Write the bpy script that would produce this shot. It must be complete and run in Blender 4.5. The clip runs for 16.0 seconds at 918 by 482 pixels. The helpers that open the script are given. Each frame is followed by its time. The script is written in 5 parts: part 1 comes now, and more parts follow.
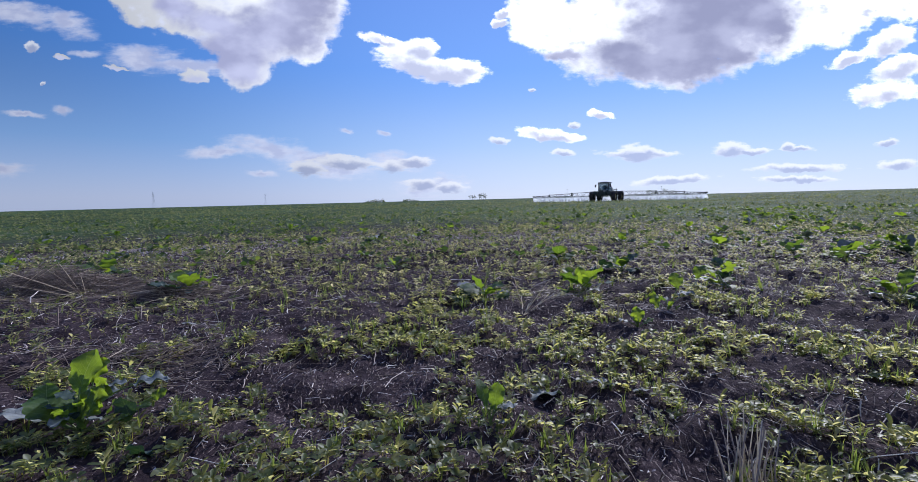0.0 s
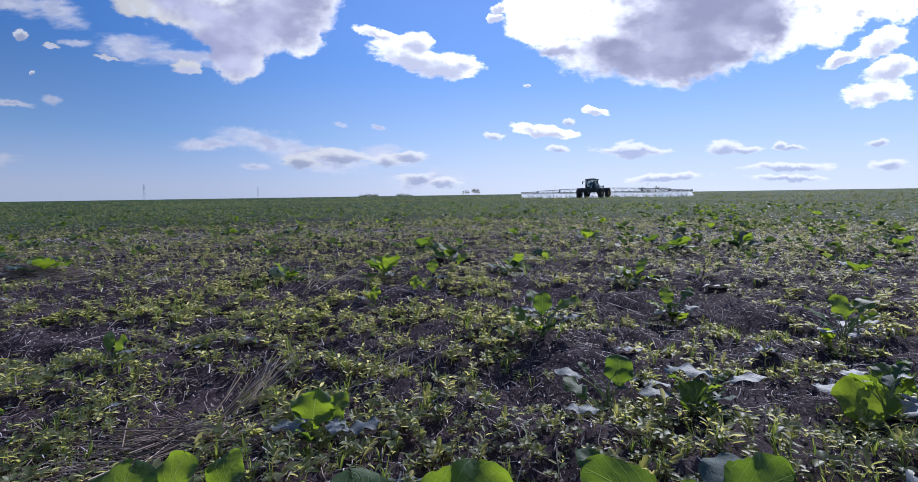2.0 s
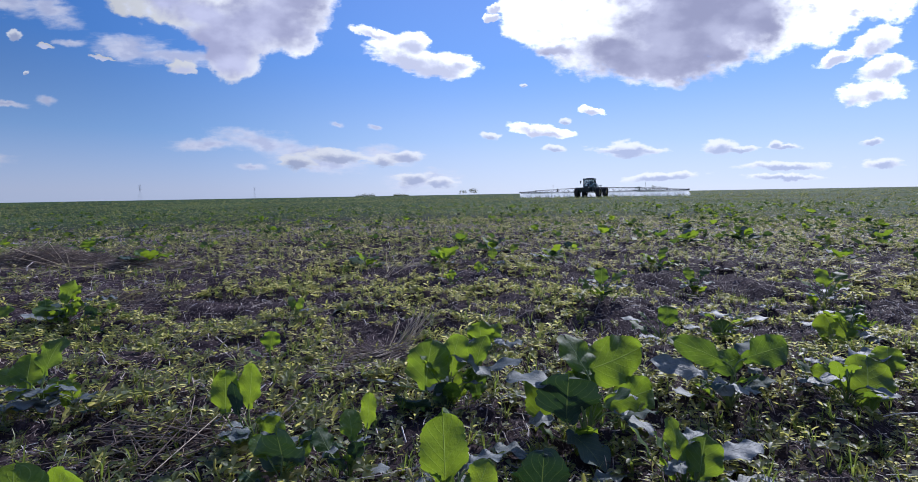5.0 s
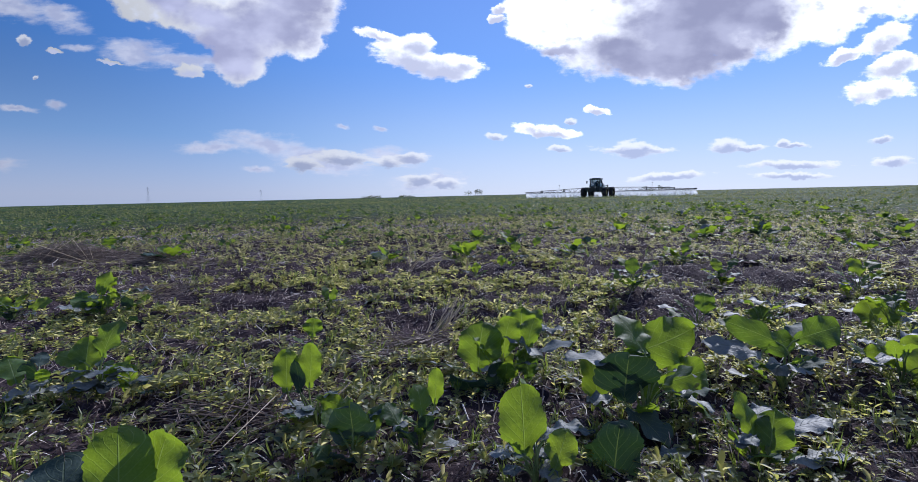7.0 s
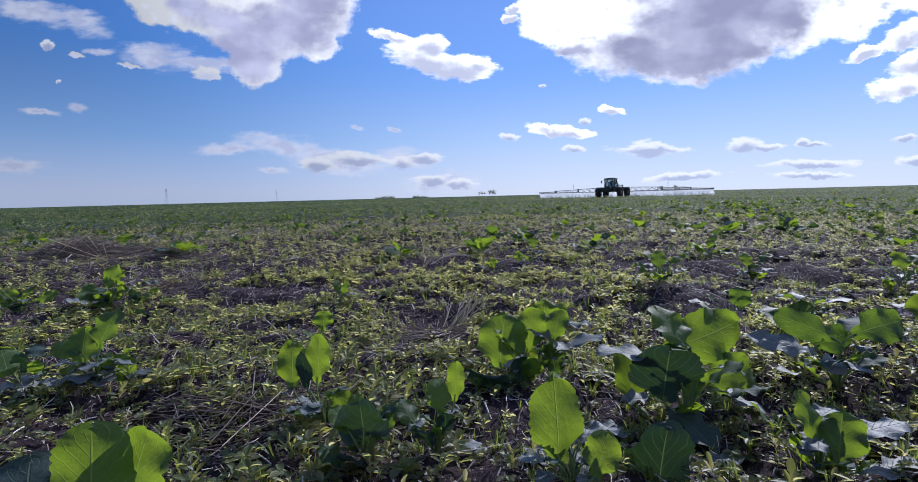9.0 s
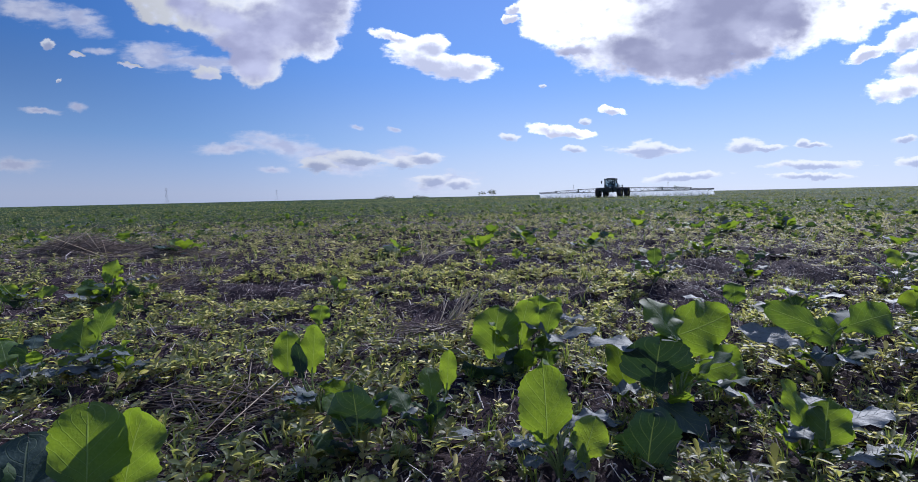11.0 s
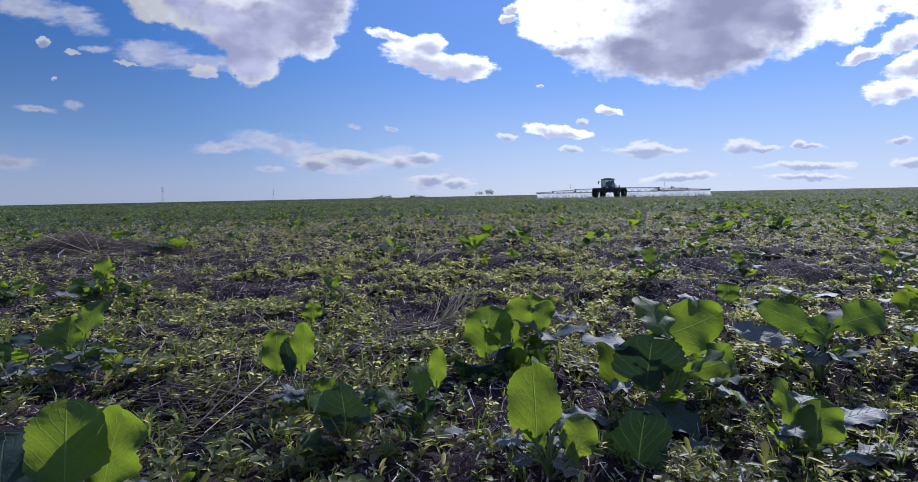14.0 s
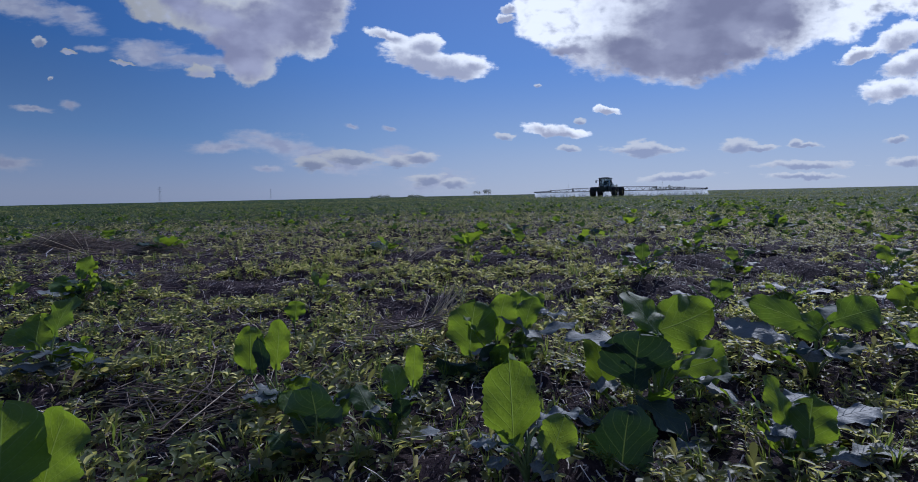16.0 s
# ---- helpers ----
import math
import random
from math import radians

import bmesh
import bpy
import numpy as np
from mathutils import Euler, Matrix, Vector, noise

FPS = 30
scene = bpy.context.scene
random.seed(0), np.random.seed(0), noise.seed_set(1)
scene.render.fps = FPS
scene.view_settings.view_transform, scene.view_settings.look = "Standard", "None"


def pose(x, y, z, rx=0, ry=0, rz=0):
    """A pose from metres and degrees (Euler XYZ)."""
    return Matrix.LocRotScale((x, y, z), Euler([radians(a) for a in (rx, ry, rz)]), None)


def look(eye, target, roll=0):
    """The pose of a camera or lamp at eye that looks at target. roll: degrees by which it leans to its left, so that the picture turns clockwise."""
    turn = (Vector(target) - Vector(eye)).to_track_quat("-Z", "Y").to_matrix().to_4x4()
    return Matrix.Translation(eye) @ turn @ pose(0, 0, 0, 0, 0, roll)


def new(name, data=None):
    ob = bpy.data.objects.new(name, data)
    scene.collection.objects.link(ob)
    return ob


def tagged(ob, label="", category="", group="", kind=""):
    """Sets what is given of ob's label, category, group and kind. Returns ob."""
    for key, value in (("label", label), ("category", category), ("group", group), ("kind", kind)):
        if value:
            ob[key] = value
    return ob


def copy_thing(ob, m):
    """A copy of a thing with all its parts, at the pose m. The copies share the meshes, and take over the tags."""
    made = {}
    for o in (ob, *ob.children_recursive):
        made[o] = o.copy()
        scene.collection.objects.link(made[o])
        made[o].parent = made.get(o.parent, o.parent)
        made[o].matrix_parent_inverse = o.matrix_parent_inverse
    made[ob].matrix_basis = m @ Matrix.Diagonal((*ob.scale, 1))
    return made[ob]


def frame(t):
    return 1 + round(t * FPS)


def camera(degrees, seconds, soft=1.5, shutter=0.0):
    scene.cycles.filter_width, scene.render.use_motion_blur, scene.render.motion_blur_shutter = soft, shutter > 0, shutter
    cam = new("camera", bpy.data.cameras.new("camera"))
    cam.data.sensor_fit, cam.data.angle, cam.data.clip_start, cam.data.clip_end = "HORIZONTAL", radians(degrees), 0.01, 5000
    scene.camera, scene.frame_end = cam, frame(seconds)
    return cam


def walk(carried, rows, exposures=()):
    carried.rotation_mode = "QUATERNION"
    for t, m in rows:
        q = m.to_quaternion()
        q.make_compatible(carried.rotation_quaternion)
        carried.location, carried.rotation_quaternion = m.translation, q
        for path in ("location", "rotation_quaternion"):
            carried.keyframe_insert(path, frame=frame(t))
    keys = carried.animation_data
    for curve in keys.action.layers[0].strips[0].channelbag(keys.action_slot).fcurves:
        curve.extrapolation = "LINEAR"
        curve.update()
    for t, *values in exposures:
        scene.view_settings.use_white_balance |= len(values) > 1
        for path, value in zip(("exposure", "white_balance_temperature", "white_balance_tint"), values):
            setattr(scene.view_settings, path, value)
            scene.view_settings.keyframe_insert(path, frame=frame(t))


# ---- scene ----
cam = camera(85.5, 16.0, 0.60)
PATH = [
    (0, (0.014, 0.012, 0.522), (0.015, 2.005, 0.347), -0.1),
    (0.5, (0.53, -0.048, 0.512), (0.536, 1.944, 0.332), 0.1),
    (1, (0.949, -0.157, 0.518), (0.963, 1.835, 0.332), 0.2),
    (1.5, (1.138, -0.276, 0.53), (1.163, 1.714, 0.339), 0.5),
    (2, (1.148, -0.371, 0.531), (1.175, 1.62, 0.337), 0.5),
    (2.5, (1.104, -0.472, 0.545), (1.137, 1.518, 0.349), 0.6),
    (3, (1.033, -0.576, 0.553), (1.071, 1.414, 0.356), 0.7),
    (3.5, (0.951, -0.706, 0.546), (0.99, 1.284, 0.349), 0.6),
    (4, (0.871, -0.818, 0.547), (0.912, 1.172, 0.351), 0.5),
    (6.5, (0.652, -1.018, 0.497), (0.68, 0.973, 0.304), 0.0),
    (7, (0.635, -0.967, 0.487), (0.651, 1.024, 0.296), -0.0),
    (7.5, (0.63, -0.913, 0.472), (0.628, 1.077, 0.281), -0.1),
    (8, (0.639, -0.879, 0.456), (0.615, 1.112, 0.267), -0.1),
    (8.5, (0.636, -0.878, 0.452), (0.605, 1.113, 0.263), -0.1),
    (9, (0.62, -0.873, 0.44), (0.582, 1.118, 0.251), -0.1),
    (11.5, (0.646, -0.888, 0.425), (0.609, 1.103, 0.236), 0.1),
    (12, (0.661, -0.884, 0.428), (0.625, 1.107, 0.239), 0.2),
    (12.5, (0.656, -0.886, 0.428), (0.621, 1.104, 0.239), 0.2),
    (13, (0.643, -0.893, 0.416), (0.612, 1.098, 0.226), 0.2),
    (13.5, (0.629, -0.894, 0.41), (0.603, 1.096, 0.22), 0.2),
    (14, (0.645, -0.878, 0.419), (0.619, 1.113, 0.229), 0.2),
    (14.5, (0.659, -0.871, 0.418), (0.636, 1.12, 0.228), 0.2),
    (15, (0.68, -0.86, 0.416), (0.657, 1.13, 0.224), 0.2),
    (15.5, (0.677, -0.833, 0.407), (0.654, 1.158, 0.215), 0.2),
    (16, (0.679, -0.842, 0.404), (0.661, 1.149, 0.212), 0.1),
]
EXPOSURES = [(0, 0.09, 5880, 12), (9, 0.05, 5870, 12), (11.5, -0.01, 5850, 12), (12.5, -0.13, 5840, 12), (13, -0.06, 5850, 12), (13.5, -0.01, 5860, 12), (14, -0.09, 5830, 12), (14.5, -0.28, 5770, 12), (15, -0.48, 5660, 12), (16, -0.69, 5530, 12)]
walk(cam, [(t, look(eye, target, roll)) for t, eye, target, roll in PATH], EXPOSURES)

# ---------------------------------------------------------------- light and sky
SUN_AZ, SUN_EL = 34.0, 31.0      # degrees to the right of +y, above the horizon


def sun_way():
    a, e = radians(SUN_AZ), radians(SUN_EL)
    return Vector((math.sin(a) * math.cos(e), math.cos(a) * math.cos(e), math.sin(e)))


sun = new("sun", bpy.data.lights.new("sun", "SUN"))
sun.data.energy, sun.data.angle, sun.data.color = 5.0, radians(0.6), (1.0, 0.95, 0.93)
sun.matrix_world = look((0, 0, 50), Vector((0, 0, 50)) - sun_way())

# clouds, as (across, up, half width, half height, tilt) on a plane one unit ahead
HEAPED = [
    (-0.618, 0.388, 0.086, 0.043, -22),
    (-0.567, 0.364, 0.115, 0.045, -14),
    (-0.441, 0.363, 0.172, 0.069, -5),
    (-0.448, 0.319, 0.086, 0.046, -10),
    (-0.385, 0.309, 0.092, 0.045, 0),
    (-0.418, 0.252, 0.056, 0.046, -10),
    (-0.291, 0.363, 0.081, 0.068, 15),
    (-0.296, 0.309, 0.043, 0.045, 15),
    (0.154, 0.346, 0.065, 0.062, -18),
    (0.242, 0.312, 0.102, 0.063, -14),
    (0.321, 0.319, 0.135, 0.1, -6),
    (0.413, 0.281, 0.113, 0.072, 0),
    (0.528, 0.33, 0.095, 0.089, 8),
    (0.616, 0.352, 0.106, 0.088, 20),
    (0.736, 0.372, 0.126, 0.078, 18),
    (0.852, 0.393, 0.088, 0.055, 18),
    (0.470, 0.385, 0.170, 0.080, 0)]
SHADED = [
    (0.482, 0.367, 0.151, 0.073, 6),
    (0.461, 0.326, 0.14, 0.07, 3),
    (0.311, 0.282, 0.068, 0.025, 0),
    (0.408, 0.257, 0.108, 0.023, -2),
    (0.59, 0.351, 0.057, 0.067, 30),
    (0.215, 0.276, 0.04, 0.011, -5),
    (-0.356, 0.321, 0.098, 0.043, 8),
    (-0.438, 0.284, 0.064, 0.042, 0),
    (-0.476, 0.341, 0.057, 0.023, -10),
    (-0.298, 0.365, 0.063, 0.031, 0),
    (-0.425, 0.245, 0.038, 0.025, 0),
    (-0.544, 0.366, 0.034, 0.02, -20),
    (-0.578, 0.269, 0.11, 0.017, -5),
    (0.898, 0.249, 0.034, 0.02, 10),
    (0.86, 0.205, 0.053, 0.017, 8),
    (0.385, 0.258, 0.153, 0.04, -2),
    (0.514, 0.286, 0.079, 0.044, 14)]
FAIR = [
    (-0.149, 0.306, 0.039, 0.013, -20),
    (-0.073, 0.291, 0.037, 0.023, 0),
    (-0.081, 0.262, 0.085, 0.033, -12),
    (-0.014, 0.249, 0.073, 0.029, -6),
    (0.021, 0.252, 0.04, 0.017, -8),
    (0.088, 0.352, 0.024, 0.01, 5),
    (0.079, 0.335, 0.016, 0.008, 0),
    (0.768, 0.267, 0.05, 0.013, 20),
    (0.843, 0.299, 0.061, 0.025, 25),
    (0.865, 0.249, 0.067, 0.025, 12),
    (0.843, 0.204, 0.07, 0.026, 5),
    (0.164, 0.125, 0.049, 0.017, -6),
    (0.201, 0.117, 0.051, 0.012, -4),
    (0.275, 0.163, 0.026, 0.009, -4),
    (-0.515, 0.239, 0.032, 0.014, 0),
    (-0.670, 0.255, 0.027, 0.005, -4),
    (-0.768, 0.278, 0.016, 0.006, 0)]
WISPS = [
    (-0.856, 0.358, 0.104, 0.023, -10),
    (-0.762, 0.341, 0.061, 0.023, -16),
    (-0.725, 0.28, 0.032, 0.008, 0),
    (-0.618, 0.273, 0.081, 0.024, -6),
    (-0.532, 0.256, 0.099, 0.016, -4),
    (-0.466, 0.093, 0.085, 0.012, 5),
    (-0.369, 0.095, 0.094, 0.021, -8),
    (-0.287, 0.074, 0.106, 0.018, -8),
    (-0.252, 0.06, 0.094, 0.02, -4),
    (-0.115, 0.072, 0.067, 0.02, -2),
    (-0.121, 0.067, 0.032, 0.013, 0),
    (-0.053, 0.022, 0.07, 0.021, -2),
    (-0.916, 0.056, 0.06, 0.018, -3),
    (-0.859, 0.166, 0.042, 0.006, -3),
    (-0.784, 0.175, 0.022, 0.011, -4),
    (-0.394, 0.047, 0.035, 0.007, 0),
    (-0.222, 0.132, 0.013, 0.006, -4),
    (-0.147, 0.128, 0.015, 0.006, -4)]
FLECKS = [
    (-0.833, 0.294, 0.015, 0.009, 0),
    (-0.814, 0.225, 0.006, 0.005, 0),
    (0.081, 0.112, 0.019, 0.008, -4),
    (0.209, 0.087, 0.024, 0.007, 0),
    (0.231, 0.142, 0.013, 0.007, 0),
    (0.144, 0.21, 0.011, 0.005, 0),
    (0.356, 0.087, 0.084, 0.008, -2),
    (0.358, 0.087, 0.052, 0.017, -2),
    (0.543, 0.093, 0.039, 0.013, 3),
    (0.581, 0.09, 0.045, 0.007, 0),
    (0.675, 0.094, 0.035, 0.006, 0),
    (0.656, 0.099, 0.015, 0.008, 0),
    (0.849, 0.105, 0.031, 0.009, 10),
    (0.676, 0.057, 0.103, 0.009, 0),
    (0.677, 0.036, 0.086, 0.007, 0),
    (0.427, 0.035, 0.09, 0.009, 3),
    (0.881, 0.062, 0.046, 0.011, 3),
    (-0.302, 0.059, 0.038, 0.016, 0),
    (-0.22, 0.069, 0.062, 0.015, -3),
    (-0.134, 0.062, 0.036, 0.013, 0),
    (-0.087, 0.072, 0.036, 0.013, -4),
    (-0.071, 0.029, 0.041, 0.014, 0),
    (-0.02, 0.019, 0.039, 0.013, 0)]


world = bpy.data.worlds.new("sky")
scene.world = world
world.use_nodes = True
WN, WL = world.node_tree.nodes, world.node_tree.links
WN.clear()


def wmath(op, a, b=None, c=None, clamp=False):
    n = WN.new("ShaderNodeMath")
    n.operation, n.use_clamp = op, clamp
    for i, v in enumerate((a, b, c)):
        if v is None:
            continue
        if isinstance(v, (int, float)):
            n.inputs[i].default_value = v
        else:
            WL.new(v, n.inputs[i])
    return n.outputs[0]


def wramp(value, lo, hi, to_lo=0.0, to_hi=1.0):
    n = WN.new("ShaderNodeMapRange")
    n.interpolation_type = "SMOOTHSTEP"
    WL.new(value, n.inputs[0])
    for i, v in enumerate((lo, hi, to_lo, to_hi)):
        n.inputs[i + 1].default_value = v
    return n.outputs[0]


def wmix(fac, a, b, blend="MIX"):
    n = WN.new("ShaderNodeMix")
    n.data_type, n.blend_type = "RGBA", blend
    for sock, v in ((n.inputs[0], fac), (n.inputs[6], a), (n.inputs[7], b)):
        if isinstance(v, (int, float)):
            sock.default_value = v
        elif isinstance(v, tuple):
            sock.default_value = (*v, 1.0)
        else:
            WL.new(v, sock)
    return n.outputs[2]


tex = WN.new("ShaderNodeTexCoord").outputs["Generated"]
sep = WN.new("ShaderNodeSeparateXYZ")
WL.new(tex, sep.inputs[0])
ahead = wmath("MAXIMUM", sep.outputs[1], 0.08)
plane = WN.new("ShaderNodeCombineXYZ")
WL.new(wmath("DIVIDE", sep.outputs[0], ahead), plane.inputs[0])
WL.new(wmath("DIVIDE", sep.outputs[2], ahead), plane.inputs[1])
UV = plane.outputs[0]


def wnoise(vec, scale, detail=6.0, rough=0.55, stretch=(1, 1, 1), shift=0.0):
    m = WN.new("ShaderNodeMapping")
    WL.new(vec, m.inputs[0])
    m.inputs["Scale"].default_value = stretch
    m.inputs["Location"].default_value = (shift, shift * 0.7, shift * 0.3)
    n = WN.new("ShaderNodeTexNoise")
    WL.new(m.outputs[0], n.inputs["Vector"])
    n.inputs["Scale"].default_value, n.inputs["Detail"].default_value, n.inputs["Roughness"].default_value = scale, detail, rough
    return n.outputs["Fac"]


def warped(*layers):
    """The plane's coordinates pushed about by noise, so that outlines billow."""
    place = UV
    for scale, detail, amount, shift in layers:
        n = WN.new("ShaderNodeTexNoise")
        n.inputs["Scale"].default_value, n.inputs["Detail"].default_value, n.inputs["Roughness"].default_value = scale, detail, 0.58
        m = WN.new("ShaderNodeMapping")
        m.inputs["Location"].default_value = (shift, shift * 1.7, 0.0)
        WL.new(UV, m.inputs[0])
        WL.new(m.outputs[0], n.inputs["Vector"])
        off = WN.new("ShaderNodeVectorMath")
        off.operation = "SUBTRACT"
        WL.new(n.outputs["Color"], off.inputs[0])
        off.inputs[1].default_value = (0.5, 0.5, 0.5)
        push = WN.new("ShaderNodeVectorMath")
        push.operation = "MULTIPLY_ADD"
        WL.new(off.outputs[0], push.inputs[0])
        push.inputs[1].default_value = (amount, amount * 0.8, 0.0)
        WL.new(place, push.inputs[2])
        place = push.outputs[0]
    return place


HEAPS, STREAKS = warped((11.0, 4.0, 0.045, 2.0), (34.0, 5.0, 0.032, 5.0)), warped((26.0, 5.0, 0.030, 9.0))


def cloud_field(rows, soft, at):
    """Distance field of a group of clouds: below 1 inside."""
    last = None
    for across, up, wide, high, turn in rows:
        m = WN.new("ShaderNodeMapping")
        m.vector_type = "TEXTURE"
        if last is None:
            WL.new(at, m.inputs[0])
        else:
            # each ellipse waits for the one before, so that few values are held at once
            turn_taking = WN.new("ShaderNodeVectorMath")
            turn_taking.operation = "MULTIPLY_ADD"
            WL.new(last, turn_taking.inputs[0])
            turn_taking.inputs[1].default_value = (1e-7, 1e-7, 0.0)
            WL.new(at, turn_taking.inputs[2])
            WL.new(turn_taking.outputs[0], m.inputs[0])
        m.inputs["Location"].default_value = (across, up, 0)
        m.inputs["Rotation"].default_value = (0, 0, radians(turn))
        m.inputs["Scale"].default_value = (wide, high, 1)
        length = WN.new("ShaderNodeVectorMath")
        length.operation = "LENGTH"
        WL.new(m.outputs[0], length.inputs[0])
        d = length.outputs["Value"]
        last = d if last is None else wmath("SMOOTH_MIN" if soft else "MINIMUM", last, d, soft or None)
    return last


sky = WN.new("ShaderNodeTexSky")
sky.sky_type, sky.sun_disc = "NISHITA", False
sky.sun_elevation, sky.sun_rotation = radians(SUN_EL), radians(SUN_AZ)
sky.altitude, sky.air_density, sky.dust_density, sky.ozone_density = 100.0, 1.0, 0.35, 3.0
blue = wmix(1.0, sky.outputs[0], (0.80, 0.93, 1.30), "MULTIPLY")
haze = WN.new("ShaderNodeValToRGB")
WL.new(sep.outputs[2], haze.inputs[0])
for k, (at, col) in enumerate(((0.0, (0.66, 0.74, 0.97)), (0.10, (0.34, 0.575, 1.0)), (0.24, (0.145, 0.390, 0.98)), (0.42, (0.085, 0.27, 0.85)), (1.0, (0.12, 0.28, 0.78)))):
    e = haze.color_ramp.elements[k] if k < 2 else haze.color_ramp.elements.new(at)
    e.position, e.color = at, (*col, 1)
toward = WN.new("ShaderNodeVectorMath")
toward.operation = "DOT_PRODUCT"
WL.new(tex, toward.inputs[0])
toward.inputs[1].default_value = sun_way()
high = wramp(sep.outputs[2], 0.0, 0.22)
glare = wmath("ADD", wmath("MULTIPLY", wmath("SUBTRACT", wramp(toward.outputs["Value"], 0.15, 0.98, 5.2, 12.6), 10.9), wmath("ADD", wmath("MULTIPLY", high, 0.5), 0.5)), 10.9)
blue = wmix(0.86, blue, wmix(1.0, haze.outputs[0], glare, "MULTIPLY"))
blue = wmix(wmath("MULTIPLY", wramp(toward.outputs["Value"], 0.40, 0.94, 0.0, 0.44), wmath("SUBTRACT", 1.0, wmath("MULTIPLY", high, 0.75))), blue, (12.0, 12.3, 12.4))

lump = wnoise(UV, 12.0, 8.0, 0.58, (1, 1.3, 1))
billow = wnoise(UV, 5.5, 3.0, 0.5, (1, 1.4, 1), 3.1)
wisp = wnoise(UV, 22.0, 8.0, 0.62, (0.45, 1.9, 1), 7.7)
shade_noise = wnoise(UV, 10.0, 7.0, 0.50, (1, 1.6, 1), 1.7)
grain = wnoise(UV, 26.0, 5.0, 0.5, (1, 1.6, 1), 5.2)
tiny = wnoise(UV, 55.0, 6.0, 0.6, (0.5, 1.5, 1), 2.9)


def swing(n, amount):
    return wmath("MULTIPLY", wmath("SUBTRACT", n, 0.5), amount)


def add(*terms):
    total = terms[0]
    for t in terms[1:]:
        total = wmath("ADD", total, t)
    return total


heap = cloud_field(HEAPED, 0.30, HEAPS)
heap_cover = wramp(add(heap, swing(lump, 0.9), swing(tiny, 0.35)), 1.06, 0.80)
heap_core = wramp(add(cloud_field(SHADED, 0.4, HEAPS), swing(shade_noise, 1.0), swing(grain, 0.9), swing(lump, 0.7)), 1.70, 0.55)
fair = cloud_field(FAIR, 0.25, HEAPS)
fair_cover = wramp(add(fair, swing(lump, 1.0), swing(tiny, 0.9)), 1.08, 0.72)
fair_core = wmath("MULTIPLY", wramp(add(cloud_field([(a, u - h * 0.40, w * 0.8, h * 0.7, t) for a, u, w, h, t in FAIR], 0.3, HEAPS), swing(shade_noise, 1.8), swing(grain, 1.2)), 1.50, 0.25), 0.90)
thin = add(cloud_field(WISPS, 0.3, STREAKS), swing(wisp, 1.7), swing(tiny, 1.0))
thin_cover = wmath("MULTIPLY", wramp(thin, 1.25, 0.30), 0.86)
thin_core = wmath("MULTIPLY", wramp(add(thin, swing(grain, 2.2)), 0.80, 0.1), 0.75)
fleck = add(cloud_field(FLECKS, 0, STREAKS), swing(wisp, 0.9), swing(tiny, 1.5))
fleck_cover = wmath("MULTIPLY", wramp(fleck, 1.12, 0.66), 0.90)
fleck_core = wramp(add(cloud_field([(a, u - h * 0.45, w * 0.72, h * 0.7, t) for a, u, w, h, t in FLECKS], 0, STREAKS), swing(tiny, 1.2)), 1.40, 0.35)
# the sky behind and above goes on with scattered clouds of the same kind
far_cloud = wmath("MULTIPLY", wramp(wnoise(tex, 3.0, 6.0, 0.6, (1, 1, 2.2), 4.0), 0.50, 0.61), wramp(sep.outputs[1], 0.35, 0.1))

LIT, GREY = (15.6, 15.6, 15.8), wmix(wramp(add(billow, swing(shade_noise, 0.9)), 0.38, 0.68), (4.7, 4.8, 6.8), (7.0, 7.1, 9.2))
lit_side = wramp(toward.outputs["Value"], 0.40, 0.88, 0.42, 1.28)
grey_side = wramp(toward.outputs["Value"], 0.45, 0.85, 1.12, 0.95)
LIT = wmix(1.0, lit_side, LIT, "MULTIPLY")
GREY = wmix(1.0, grey_side, GREY, "MULTIPLY")
puff = wmix(wramp(grain, 0.48, 0.75), LIT, (9.0, 9.3, 10.8))
c = wmix(far_cloud, blue, (11.0, 11.2, 12.2))
c = wmix(thin_cover, c, wmix(1.0, wramp(toward.outputs["Value"], 0.1, 0.75, 0.68, 1.0), wmix(thin_core, (9.2, 9.4, 11.0), (6.2, 6.6, 9.0)), "MULTIPLY"))
c = wmix(fleck_cover, c, wmix(1.0, wramp(toward.outputs["Value"], 0.50, 0.86, 0.72, 1.05), wmix(fleck_core, (11.8, 11.9, 12.4), (5.9, 6.5, 8.8)), "MULTIPLY"))
c = wmix(fair_cover, c, wmix(fair_core, LIT, (6.6, 6.9, 9.0)))
c = wmix(heap_cover, c, wmix(heap_core, puff, GREY))
back = WN.new("ShaderNodeBackground")
back.inputs["Strength"].default_value = 0.074
WL.new(c, back.inputs["Color"])
WL.new(back.outputs[0], WN.new("ShaderNodeOutputWorld").inputs[0])

# ---------------------------------------------------------------- materials


def material(name):
    m = bpy.data.materials.new(name)
    m.use_nodes = True
    nt = m.node_tree
    nt.nodes.clear()
    out = nt.nodes.new("ShaderNodeOutputMaterial")
    return m, nt, out


def ramp_node(nt, fac, stops):
    r = nt.nodes.new("ShaderNodeValToRGB")
    els = r.color_ramp.elements
    while len(els) < len(stops):
        els.new(0.5)
    for e, (p, col) in zip(els, stops):
        e.position, e.color = p, (*col, 1)
    nt.links.new(fac, r.inputs[0])
    return r.outputs[0]


